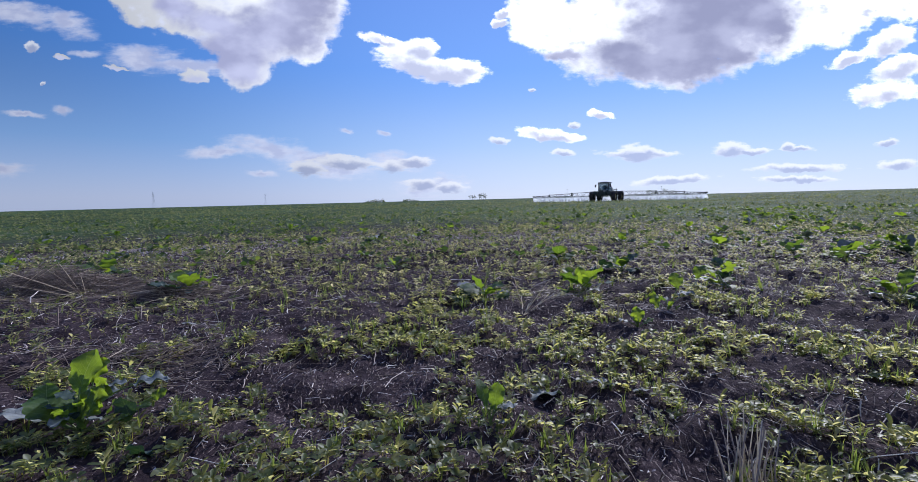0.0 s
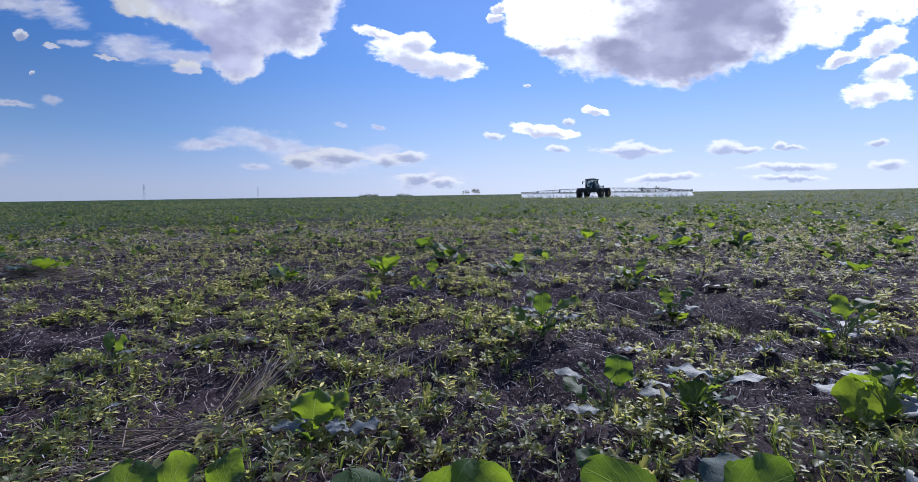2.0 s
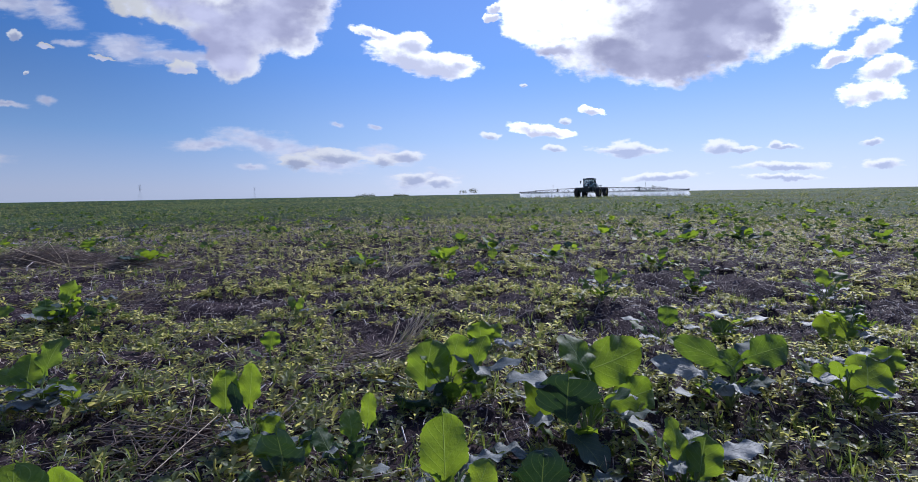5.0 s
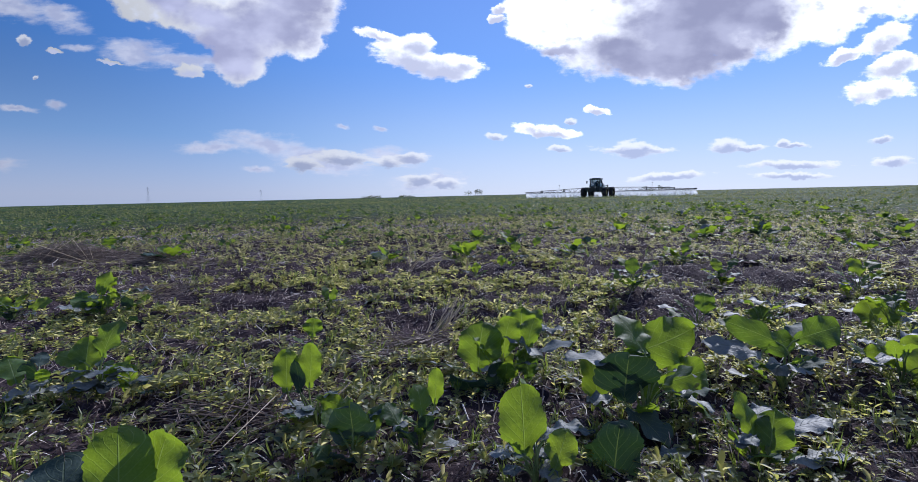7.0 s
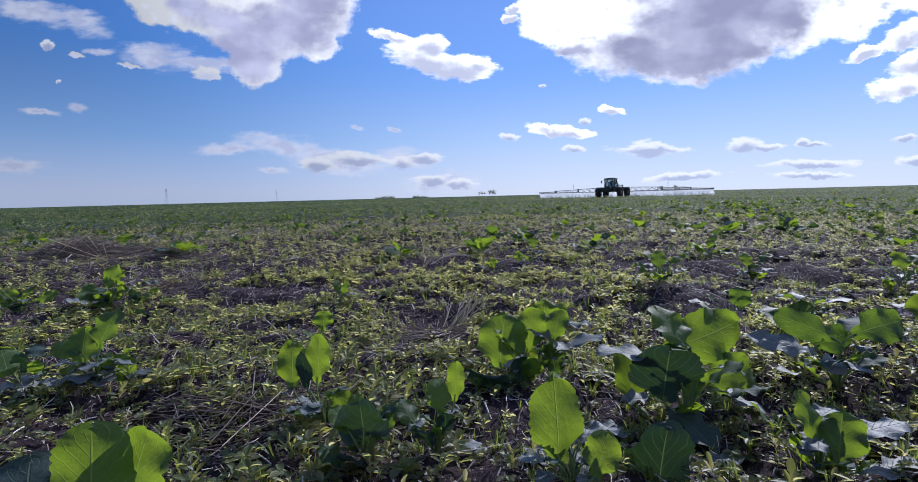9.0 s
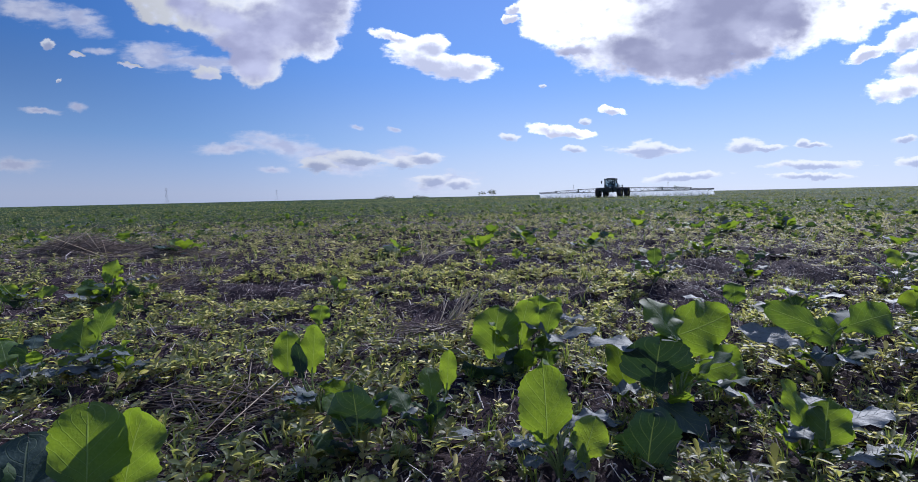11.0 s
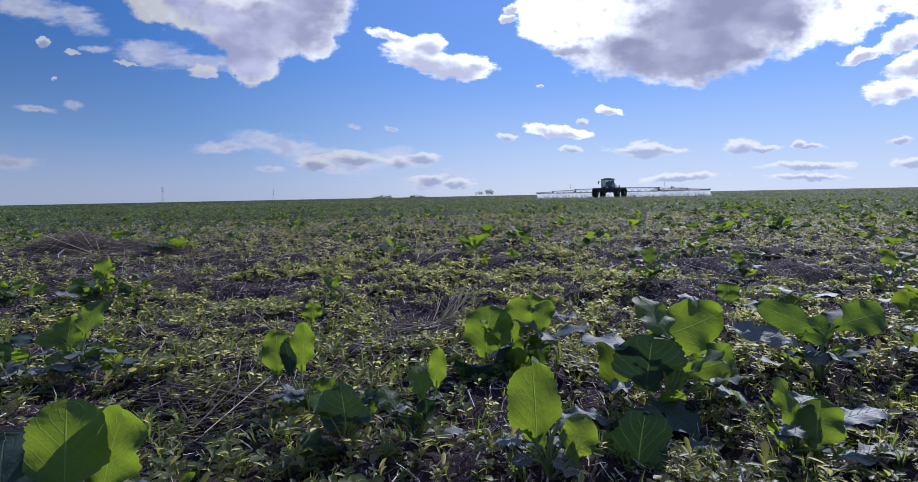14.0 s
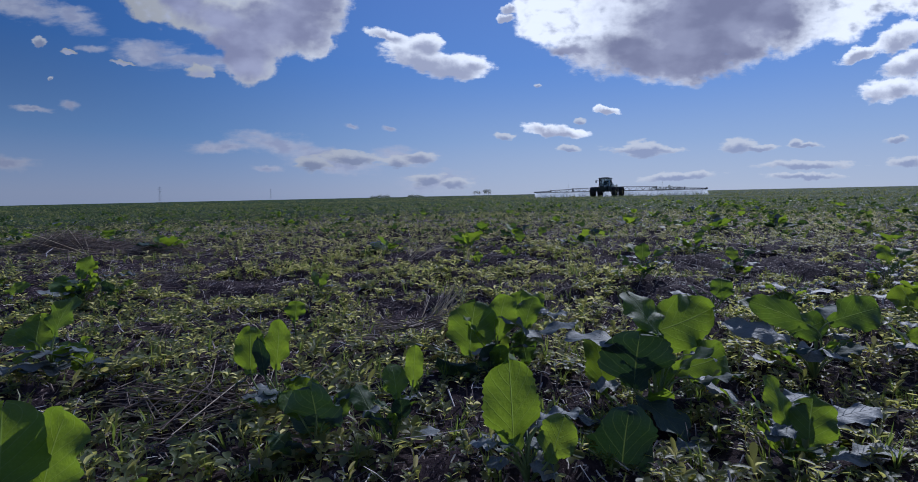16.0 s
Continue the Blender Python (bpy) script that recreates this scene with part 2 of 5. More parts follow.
def noise_node(nt, scale, detail=4.0, rough=0.55, coords="Object", stretch=(1, 1, 1)):
    tc = nt.nodes.new("ShaderNodeTexCoord")
    mp = nt.nodes.new("ShaderNodeMapping")
    mp.inputs["Scale"].default_value = stretch
    nt.links.new(tc.outputs[coords], mp.inputs[0])
    n = nt.nodes.new("ShaderNodeTexNoise")
    n.inputs["Scale"].default_value, n.inputs["Detail"].default_value, n.inputs["Roughness"].default_value = scale, detail, rough
    nt.links.new(mp.outputs[0], n.inputs["Vector"])
    return n.outputs["Fac"]


def mixc(nt, fac, a, b, blend="MIX"):
    n = nt.nodes.new("ShaderNodeMix")
    n.data_type, n.blend_type = "RGBA", blend
    for sock, v in ((n.inputs[0], fac), (n.inputs[6], a), (n.inputs[7], b)):
        if isinstance(v, (int, float)):
            sock.default_value = v
        elif isinstance(v, tuple):
            sock.default_value = (*v, 1.0)
        else:
            nt.links.new(v, sock)
    return n.outputs[2]


def mth(nt, op, a, b=None, clamp=False):
    n = nt.nodes.new("ShaderNodeMath")
    n.operation, n.use_clamp = op, clamp
    for i, v in enumerate((a, b)):
        if v is None:
            continue
        if isinstance(v, (int, float)):
            n.inputs[i].default_value = v
        else:
            nt.links.new(v, n.inputs[i])
    return n.outputs[0]


def bump_node(nt, height, strength, distance):
    b = nt.nodes.new("ShaderNodeBump")
    b.inputs["Strength"].default_value, b.inputs["Distance"].default_value = strength, distance
    nt.links.new(height, b.inputs["Height"])
    return b.outputs[0]


def plain(name, low, high, rough=0.6, metal=0.0, scale=20.0, bump=0.1, dist=0.002, spec=0.5):
    """A surface whose colour wanders between two values at two scales."""
    m, nt, out = material(name)
    p = nt.nodes.new("ShaderNodeBsdfPrincipled")
    f = mth(nt, "ADD", mth(nt, "MULTIPLY", noise_node(nt, scale), 0.65), mth(nt, "MULTIPLY", noise_node(nt, scale * 0.12), 0.35))
    nt.links.new(ramp_node(nt, f, ((0.3, low), (0.7, high))), p.inputs["Base Color"])
    nt.links.new(mth(nt, "ADD", mth(nt, "MULTIPLY", noise_node(nt, scale * 2), 0.25), rough - 0.12), p.inputs["Roughness"])
    p.inputs["Metallic"].default_value = metal
    p.inputs["Specular IOR Level"].default_value = spec
    if bump:
        nt.links.new(bump_node(nt, noise_node(nt, scale * 3), bump, dist), p.inputs["Normal"])
    nt.links.new(p.outputs[0], out.inputs[0])
    return m


def leafy(name, stops, through_stops, share=0.45, rough=0.42, veins=False, per="island", grain=60.0, gloss=0.4, pale_veins=0.6):
    """Foliage: a waxy surface over a sheet that lets light through."""
    m, nt, out = material(name)
    if per == "island":
        rnd = nt.nodes.new("ShaderNodeNewGeometry").outputs["Random Per Island"]
    else:
        rnd = nt.nodes.new("ShaderNodeObjectInfo").outputs["Random"]
    f = mth(nt, "ADD", mth(nt, "MULTIPLY", rnd, 0.7), mth(nt, "MULTIPLY", noise_node(nt, grain), 0.3))
    base = ramp_node(nt, f, stops)
    glow = ramp_node(nt, f, through_stops)
    p = nt.nodes.new("ShaderNodeBsdfPrincipled")
    height = noise_node(nt, grain * 2.5)
    if veins:
        uv = nt.nodes.new("ShaderNodeTexCoord").outputs["UV"]
        s = nt.nodes.new("ShaderNodeSeparateXYZ")
        nt.links.new(uv, s.inputs[0])
        across = mth(nt, "ABSOLUTE", mth(nt, "SUBTRACT", s.outputs[0], 0.5))
        side = mth(nt, "SUBTRACT", mth(nt, "MULTIPLY", s.outputs[1], 6.5), mth(nt, "MULTIPLY", across, 5.0))
        wave = mth(nt, "ABSOLUTE", mth(nt, "SUBTRACT", mth(nt, "FRACT", mth(nt, "ADD", side, mth(nt, "MULTIPLY", noise_node(nt, 30.0), 0.35))), 0.5))
        rib = mth(nt, "MULTIPLY", mth(nt, "SUBTRACT", 0.07, wave), 14.0, True)
        mid = mth(nt, "MULTIPLY", mth(nt, "SUBTRACT", 0.016, across), 90.0, True)
        vein = mth(nt, "MAXIMUM", mth(nt, "MULTIPLY", rib, 0.55), mid)
        base = mixc(nt, mth(nt, "MULTIPLY", vein, abs(pale_veins)), base, (0.22, 0.27, 0.13) if pale_veins > 0 else (0.03, 0.036, 0.045))
        glow = mixc(nt, mth(nt, "MULTIPLY", vein, 0.6), glow, (0.48, 0.62, 0.14))
        pucker = mth(nt, "ADD", mth(nt, "MULTIPLY", vein, -0.3 if pale_veins > 0 else -1.6), mth(nt, "ADD", mth(nt, "MULTIPLY", noise_node(nt, 65.0, 3.0), 0.9), mth(nt, "MULTIPLY", height, 0.4)))
        relief = bump_node(nt, pucker, 0.45, 0.005)
        nt.links.new(relief, p.inputs["Normal"])
        net = nt.nodes.new("ShaderNodeTexVoronoi")
        net.feature = "DISTANCE_TO_EDGE"
        net.inputs["Scale"].default_value = 190.0
        nt.links.new(nt.nodes.new("ShaderNodeTexCoord").outputs["Object"], net.inputs["Vector"])
        cells = mth(nt, "MULTIPLY", net.outputs["Distance"], 2.6, True)
        glow = mixc(nt, 0.16, glow, mixc(nt, cells, (0.42, 0.5, 0.3), (1.15, 1.12, 1.0)), "MULTIPLY")
        base = mixc(nt, 0.3, base, mixc(nt, cells, (0.55, 0.6, 0.55), (1.15, 1.12, 1.1)), "MULTIPLY")
        blotch = noise_node(nt, 22.0, 4.0)
        base = mixc(nt, mth(nt, "MULTIPLY", blotch, 0.5), base, (0.55, 0.6, 0.5), "MULTIPLY")
        glow = mixc(nt, mth(nt, "MULTIPLY", blotch, 0.4), glow, (0.62, 0.70, 0.5), "MULTIPLY")
    else:
        nt.links.new(bump_node(nt, height, 0.3, 0.002), p.inputs["Normal"])
    nt.links.new(base, p.inputs["Base Color"])
    p.inputs["Roughness"].default_value = rough
    p.inputs["Specular IOR Level"].default_value = gloss
    t = nt.nodes.new("ShaderNodeBsdfTranslucent")
    nt.links.new(glow, t.inputs["Color"])
    if veins:
        nt.links.new(relief, t.inputs["Normal"])
    mx = nt.nodes.new("ShaderNodeMixShader")
    mx.inputs[0].default_value = share
    nt.links.new(p.outputs[0], mx.inputs[1])
    nt.links.new(t.outputs[0], mx.inputs[2])
    nt.links.new(mx.outputs[0], out.inputs[0])
    return m


BLADE = leafy("brassica_leaf", ((0.1, (0.026, 0.060, 0.034)), (0.5, (0.036, 0.078, 0.036)), (0.9, (0.055, 0.105, 0.038))),
              ((0.05, (0.10, 0.20, 0.020)), (0.45, (0.33, 0.47, 0.028)), (0.95, (0.50, 0.66, 0.034))), 0.42, 0.60, True, "object", 40.0, 0.28)
# for leaves that face the camera: their shade is put into the colour
SHADEBLADE = leafy("shaded_brassica_leaf", ((0.1, (0.030, 0.050, 0.050)), (0.5, (0.042, 0.066, 0.066)), (0.9, (0.066, 0.096, 0.094))),
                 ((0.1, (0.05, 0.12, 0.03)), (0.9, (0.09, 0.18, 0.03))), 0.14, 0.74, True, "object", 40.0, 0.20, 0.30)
# for leaves lying flat: sky and sun sheen is put into the colour
SHEENBLADE = leafy("sheen_brassica_leaf", ((0.1, (0.085, 0.105, 0.112)), (0.5, (0.15, 0.168, 0.180)), (0.9, (0.27, 0.28, 0.29))),
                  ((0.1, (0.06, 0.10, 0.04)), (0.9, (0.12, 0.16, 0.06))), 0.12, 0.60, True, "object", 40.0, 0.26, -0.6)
STALK = leafy("leaf_stalk", ((0.2, (0.10, 0.16, 0.06)), (0.8, (0.19, 0.24, 0.10))), ((0.2, (0.3, 0.4, 0.08)), (0.8, (0.42, 0.5, 0.12))), 0.25, 0.4, False, "object")
WEED = leafy("weed_leaf", ((0.05, (0.038, 0.064, 0.028)), (0.5, (0.080, 0.112, 0.056)), (0.95, (0.19, 0.20, 0.14))),
             ((0.05, (0.15, 0.20, 0.04)), (0.5, (0.60, 0.57, 0.14)), (0.95, (0.97, 0.88, 0.42))), 0.57, 0.46, gloss=0.36)
FARWEED = leafy("far_weed_leaf", ((0.05, (0.030, 0.046, 0.024)), (0.5, (0.070, 0.090, 0.046)), (0.95, (0.140, 0.145, 0.085))),
                ((0.05, (0.07, 0.12, 0.035)), (0.5, (0.25, 0.29, 0.09)), (0.95, (0.52, 0.48, 0.20))), 0.44, 0.65, gloss=0.2)
MIDWEED = leafy("young_weed_leaf", ((0.05, (0.038, 0.062, 0.028)), (0.5, (0.076, 0.104, 0.056)), (0.95, (0.18, 0.19, 0.14))),
                ((0.05, (0.11, 0.16, 0.04)), (0.5, (0.52, 0.49, 0.15)), (0.95, (0.95, 0.82, 0.44))), 0.53, 0.55, gloss=0.18)
CROP = leafy("crop_leaf", ((0.05, (0.020, 0.040, 0.024)), (0.5, (0.034, 0.060, 0.032)), (0.95, (0.070, 0.100, 0.056))),
             ((0.05, (0.04, 0.08, 0.02)), (0.5, (0.12, 0.20, 0.025)), (0.95, (0.34, 0.42, 0.05))), 0.40, 0.6, gloss=0.2)
GRASS = leafy("grass_blade", ((0.05, (0.05, 0.085, 0.025)), (0.95, (0.12, 0.15, 0.05))), ((0.05, (0.22, 0.34, 0.05)), (0.95, (0.42, 0.46, 0.09))), 0.40, 0.45)
# withered scraps; the pale lavender tones are painted glints of seedling leaves
DEADGLINT = leafy("dead_leaf_glint", ((0.05, (0.12, 0.085, 0.09)), (0.5, (0.33, 0.29, 0.31)), (0.95, (0.60, 0.57, 0.62))), ((0.05, (0.2, 0.12, 0.08)), (0.95, (0.4, 0.32, 0.2))), 0.2, 0.6)


def straw_material(name, stops):
    m, nt, out = material(name)
    rnd = nt.nodes.new("ShaderNodeNewGeometry").outputs["Random Per Island"]
    p = nt.nodes.new("ShaderNodeBsdfPrincipled")
    col = ramp_node(nt, rnd, stops)
    nt.links.new(mixc(nt, 0.45, mixc(nt, noise_node(nt, 90.0), col, (0.55, 0.5, 0.45), "MULTIPLY"), col), p.inputs["Base Color"])
    p.inputs["Roughness"].default_value = 0.58
    nt.links.new(bump_node(nt, noise_node(nt, 300.0), 0.3, 0.001), p.inputs["Normal"])
    nt.links.new(p.outputs[0], out.inputs[0])
    return m


STRAW = straw_material("straw", ((0.0, (0.05, 0.036, 0.032)), (0.5, (0.20, 0.15, 0.135)), (0.8, (0.46, 0.40, 0.38)), (1.0, (0.76, 0.72, 0.72))))
OLDSTRAW = straw_material("old_straw", ((0.0, (0.085, 0.062, 0.055)), (0.5, (0.14, 0.105, 0.09)), (0.85, (0.26, 0.20, 0.16)), (1.0, (0.55, 0.48, 0.40))))

CUTSTRAW = leafy("cut_straw", ((0.1, (0.30, 0.23, 0.15)), (0.9, (0.78, 0.69, 0.54))), ((0.1, (0.45, 0.34, 0.18)), (0.9, (0.85, 0.74, 0.52))), 0.4, 0.5, False, "object", 120.0)


def soil_material():
    m, nt, out = material("soil")
    p = nt.nodes.new("ShaderNodeBsdfPrincipled")
    fine, mid, wide = noise_node(nt, 70.0, 8.0, 0.65), noise_node(nt, 9.0, 5.0), noise_node(nt, 0.6, 4.0)
    f = mth(nt, "ADD", mth(nt, "MULTIPLY", fine, 0.5), mth(nt, "MULTIPLY", mid, 0.5))
    earth = ramp_node(nt, f, ((0.32, (0.011, 0.008, 0.011)), (0.54, (0.038, 0.028, 0.034)), (0.72, (0.115, 0.092, 0.100))))
    fibre = ramp_node(nt, noise_node(nt, 160.0, 3.0, 0.5, "Object", (1, 0.25, 1)), ((0.60, (0, 0, 0)), (0.68, (1, 1, 1))))
    earth = mixc(nt, mth(nt, "MULTIPLY", fibre, 0.55), earth, (0.32, 0.26, 0.25))
    # crop cover of the distant field
    tc = nt.nodes.new("ShaderNodeTexCoord")
    ln = nt.nodes.new("ShaderNodeVectorMath")
    ln.operation = "LENGTH"
    nt.links.new(tc.outputs["Object"], ln.inputs[0])
    mr = nt.nodes.new("ShaderNodeMapRange")
    mr.interpolation_type = "SMOOTHSTEP"
    nt.links.new(ln.outputs["Value"], mr.inputs[0])
    mr.inputs[1].default_value, mr.inputs[2].default_value = 6.5, 17.0
    crop_noise = mth(nt, "ADD", mth(nt, "MULTIPLY", noise_node(nt, 3.2, 7.0, 0.75), 0.6), mth(nt, "MULTIPLY", noise_node(nt, 0.05, 5.0), 0.4))
    crop = ramp_node(nt, crop_noise, ((0.38, (0.012, 0.018, 0.011)), (0.50, (0.040, 0.066, 0.026)), (0.64, (0.085, 0.125, 0.046))))
    cover = mth(nt, "MULTIPLY", mr.outputs[0], ramp_node(nt, mth(nt, "ADD", wide, mth(nt, "MULTIPLY", mr.outputs[0], 0.35)), ((0.38, (0, 0, 0)), (0.55, (1, 1, 1)))))
    nt.links.new(mixc(nt, cover, earth, crop), p.inputs["Base Color"])
    p.inputs["Roughness"].default_value = 0.95
    p.inputs["Specular IOR Level"].default_value = 0.05
    h = mth(nt, "ADD", mth(nt, "MULTIPLY", fine, 0.5), mid)
    nt.links.new(bump_node(nt, h, 0.9, 0.02), p.inputs["Normal"])
    nt.links.new(p.outputs[0], out.inputs[0])
    return m


SOIL = soil_material()
CLOD = plain("clod_earth", (0.022, 0.018, 0.017), (0.075, 0.060, 0.052), 0.92, 0.0, 60.0, 0.8, 0.006, 0.25)
PAINT = plain("dark_green_paint", (0.012, 0.025, 0.027), (0.022, 0.040, 0.042), 0.38, 0.0, 6.0, 0.05)
STEEL = plain("boom_steel", (0.030, 0.034, 0.040), (0.065, 0.070, 0.078), 0.5, 0.3, 8.0, 0.1)
RUBBER = plain("tyre_rubber", (0.012, 0.012, 0.013), (0.035, 0.032, 0.030), 0.85, 0.0, 12.0, 0.3, 0.01)
RIM = plain("rim_paint", (0.16, 0.14, 0.05), (0.30, 0.26, 0.08), 0.5, 0.0, 8.0, 0.05)
TANK = plain("tank_plastic", (0.20, 0.24, 0.24), (0.34, 0.38, 0.37), 0.45, 0.0, 5.0, 0.05)
BLACK = plain("black_plastic", (0.010, 0.010, 0.011), (0.028, 0.028, 0.030), 0.5, 0.0, 10.0, 0.1)
LAMPGLASS = plain("lamp_lens", (0.45, 0.45, 0.42), (0.7, 0.7, 0.68), 0.15, 0.0, 20.0, 0.0)
GALV = plain("galvanised_steel", (0.34, 0.36, 0.40), (0.50, 0.52, 0.56), 0.5, 0.6, 3.0, 0.1)
BARK = plain("bark", (0.05, 0.04, 0.03), (0.12, 0.095, 0.075), 0.9, 0.0, 4.0, 0.5, 0.02)
FARLEAF = leafy("tree_leaf", ((0.1, (0.030, 0.045, 0.018)), (0.9, (0.065, 0.075, 0.028))), ((0.1, (0.07, 0.11, 0.02)), (0.9, (0.13, 0.15, 0.03))), 0.3, 0.6)


def glass_material():
    m, nt, out = material("cab_glass")
    p = nt.nodes.new("ShaderNodeBsdfPrincipled")
    p.inputs["Base Color"].default_value = (0.75, 0.85, 0.88, 1)
    p.inputs["Roughness"].default_value = 0.04
    p.inputs["Transmission Weight"].default_value = 0.95
    p.inputs["IOR"].default_value = 1.1
    nt.links.new(p.outputs[0], out.inputs[0])
    return m


def mist_material():
    """Fine droplets: mostly air, the rest scatters light on."""
    m, nt, out = material("spray_droplets")
    clear = nt.nodes.new("ShaderNodeBsdfTransparent")
    white = nt.nodes.new("ShaderNodeBsdfTranslucent")
    white.inputs[0].default_value = (0.86, 0.88, 0.90, 1)
    dif = nt.nodes.new("ShaderNodeBsdfDiffuse")
    dif.inputs[0].default_value = (0.86, 0.88, 0.90, 1)
    a = nt.nodes.new("ShaderNodeMixShader")
    a.inputs[0].default_value = 0.6
    nt.links.new(dif.outputs[0], a.inputs[1])
    nt.links.new(white.outputs[0], a.inputs[2])
    mx = nt.nodes.new("ShaderNodeMixShader")
    uv = nt.nodes.new("ShaderNodeSeparateXYZ")
    nt.links.new(nt.nodes.new("ShaderNodeTexCoord").outputs["UV"], uv.inputs[0])
    edge = mth(nt, "MULTIPLY", mth(nt, "SUBTRACT", 1.0, mth(nt, "ABSOLUTE", mth(nt, "SUBTRACT", mth(nt, "MULTIPLY", uv.outputs[0], 2.0), 1.0))), 1.4, True)
    dens = mth(nt, "MULTIPLY", edge, mth(nt, "MULTIPLY", mth(nt, "ADD", noise_node(nt, 1.2, 4.0), 0.45), 0.85), True)
    nt.links.new(dens, mx.inputs[0])
    nt.links.new(clear.outputs[0], mx.inputs[1])
    nt.links.new(a.outputs[0], mx.inputs[2])
    nt.links.new(mx.outputs[0], out.inputs[0])
    return m


GLASS, MIST = glass_material(), mist_material()

# ---------------------------------------------------------------- mesh helpers
RNG = np.random.default_rng(7)


def lattice(x, y, seed):
    """Repeatable value in 0..1 for each whole-numbered cell."""
    h = (x.astype(np.int64) * 374761393 + y.astype(np.int64) * 668265263 + seed * 974634777) & 0xFFFFFFFF
    h = ((h ^ (h >> 13)) * 1274126177) & 0xFFFFFFFF
    return ((h ^ (h >> 16)) & 0xFFFF) / 65535.0


def value_noise(x, y, seed=0):
    xi, yi = np.floor(x), np.floor(y)
    fx, fy = x - xi, y - yi
    fx, fy = fx * fx * (3 - 2 * fx), fy * fy * (3 - 2 * fy)
    a, b = lattice(xi, yi, seed), lattice(xi + 1, yi, seed)
    c_, d = lattice(xi, yi + 1, seed), lattice(xi + 1, yi + 1, seed)
    return (a + (b - a) * fx) * (1 - fy) + (c_ + (d - c_) * fx) * fy


def fbm(x, y, octaves=4, seed=0):
    total, amp, norm = 0.0, 1.0, 0.0
    for o in range(octaves):
        total = total + amp * value_noise(x * 2 ** o, y * 2 ** o, seed + o)
        norm += amp
        amp *= 0.5
    return total / norm


def base_ground(x, y):
    """The lie of the field: a gentle slope with a slight dip."""
    r = np.hypot(x, y)
    return -0.008 + 0.0236 * x - 0.005 * y - 0.40 * np.exp(-((r - 95.0) / 55.0) ** 2)


def ground_z(x, y):
    x, y = np.asarray(x, float), np.asarray(y, float)
    r = np.hypot(x - 0.8, y)
    near = np.clip(1.75 - r / 4.0, 0.0, 1.0)
    clods = (fbm(x * 6.0, y * 6.0, 4, 3) - 0.5) * 0.095 + (fbm(x * 2.6 + 7.0, y * 3.1, 2, 13) - 0.5) * 0.070 + (fbm(x * 24.0, y * 24.0, 2, 9) - 0.5) * 0.022
    swell = (fbm(x * 0.9, y * 0.9, 3, 5) - 0.5) * 0.07
    far = (fbm(x * 0.05, y * 0.05, 3, 21) - 0.5) * 0.35 * np.clip((r - 12.0) / 40.0, 0, 1)
    return base_ground(x, y) + near * clods + np.clip(1.6 - r / 5.0, 0, 1) * swell * np.clip(r / 2.5, 0.25, 1) + far


def mesh_from(name, verts, faces, mat, smooth=False, uv=None):
    """A mesh from numpy arrays; every face has the same number of corners."""
    me = bpy.data.meshes.new(name)
    verts, faces = np.asarray(verts, np.float32), np.asarray(faces, np.int32)
    k = faces.shape[1]
    me.vertices.add(len(verts))
    me.vertices.foreach_set("co", verts.ravel())
    me.loops.add(faces.size)
    me.loops.foreach_set("vertex_index", faces.ravel())
    me.polygons.add(len(faces))
    me.polygons.foreach_set("loop_start", np.arange(0, faces.size, k, dtype=np.int32))
    me.polygons.foreach_set("loop_total", np.full(len(faces), k, np.int32))
    if smooth:
        me.polygons.foreach_set("use_smooth", np.ones(len(faces), bool))
    if uv is not None:
        layer = me.uv_layers.new(name="UVMap")
        layer.data.foreach_set("uv", np.asarray(uv, np.float32)[faces.ravel()].ravel())
    me.materials.append(mat)
    me.update(calc_edges=True)
    return me


def part_mesh(name, me, parent, label=""):
    ob = new(name, me)
    ob.parent = parent
    if label:
        ob["label"] = label
    return ob


def part(name, bm, mat, parent, label="", smooth=False):
    """Links a bmesh as one mesh object under a thing or under a part."""
    me = bpy.data.meshes.new(name)
    if smooth:
        for f in bm.faces:
            f.smooth = True
    bm.to_mesh(me)
    bm.free()
    me.materials.append(mat)
    return part_mesh(name, me, parent, label)


def box(bm, x0, x1, y0, y1, z0, z1, bevel=0.0):
    r = bmesh.ops.create_cube(bm, size=1.0, matrix=Matrix.LocRotScale(((x0 + x1) / 2, (y0 + y1) / 2, (z0 + z1) / 2), None, (x1 - x0, y1 - y0, z1 - z0)))
    if bevel:
        edges = {e for v in r["verts"] for e in v.link_edges}
        bmesh.ops.bevel(bm, geom=list(edges), offset=bevel, segments=2, affect="EDGES")
    return r["verts"]


def rod(bm, a, b, r0, r1=None, sides=6):
    a, b = Vector(a), Vector(b)
    d = b - a
    m = Matrix.Translation((a + b) / 2) @ d.to_track_quat("Z", "Y").to_matrix().to_4x4()
    bmesh.ops.create_cone(bm, cap_ends=True, segments=sides, radius1=r0, radius2=r0 if r1 is None else r1, depth=d.length, matrix=m)


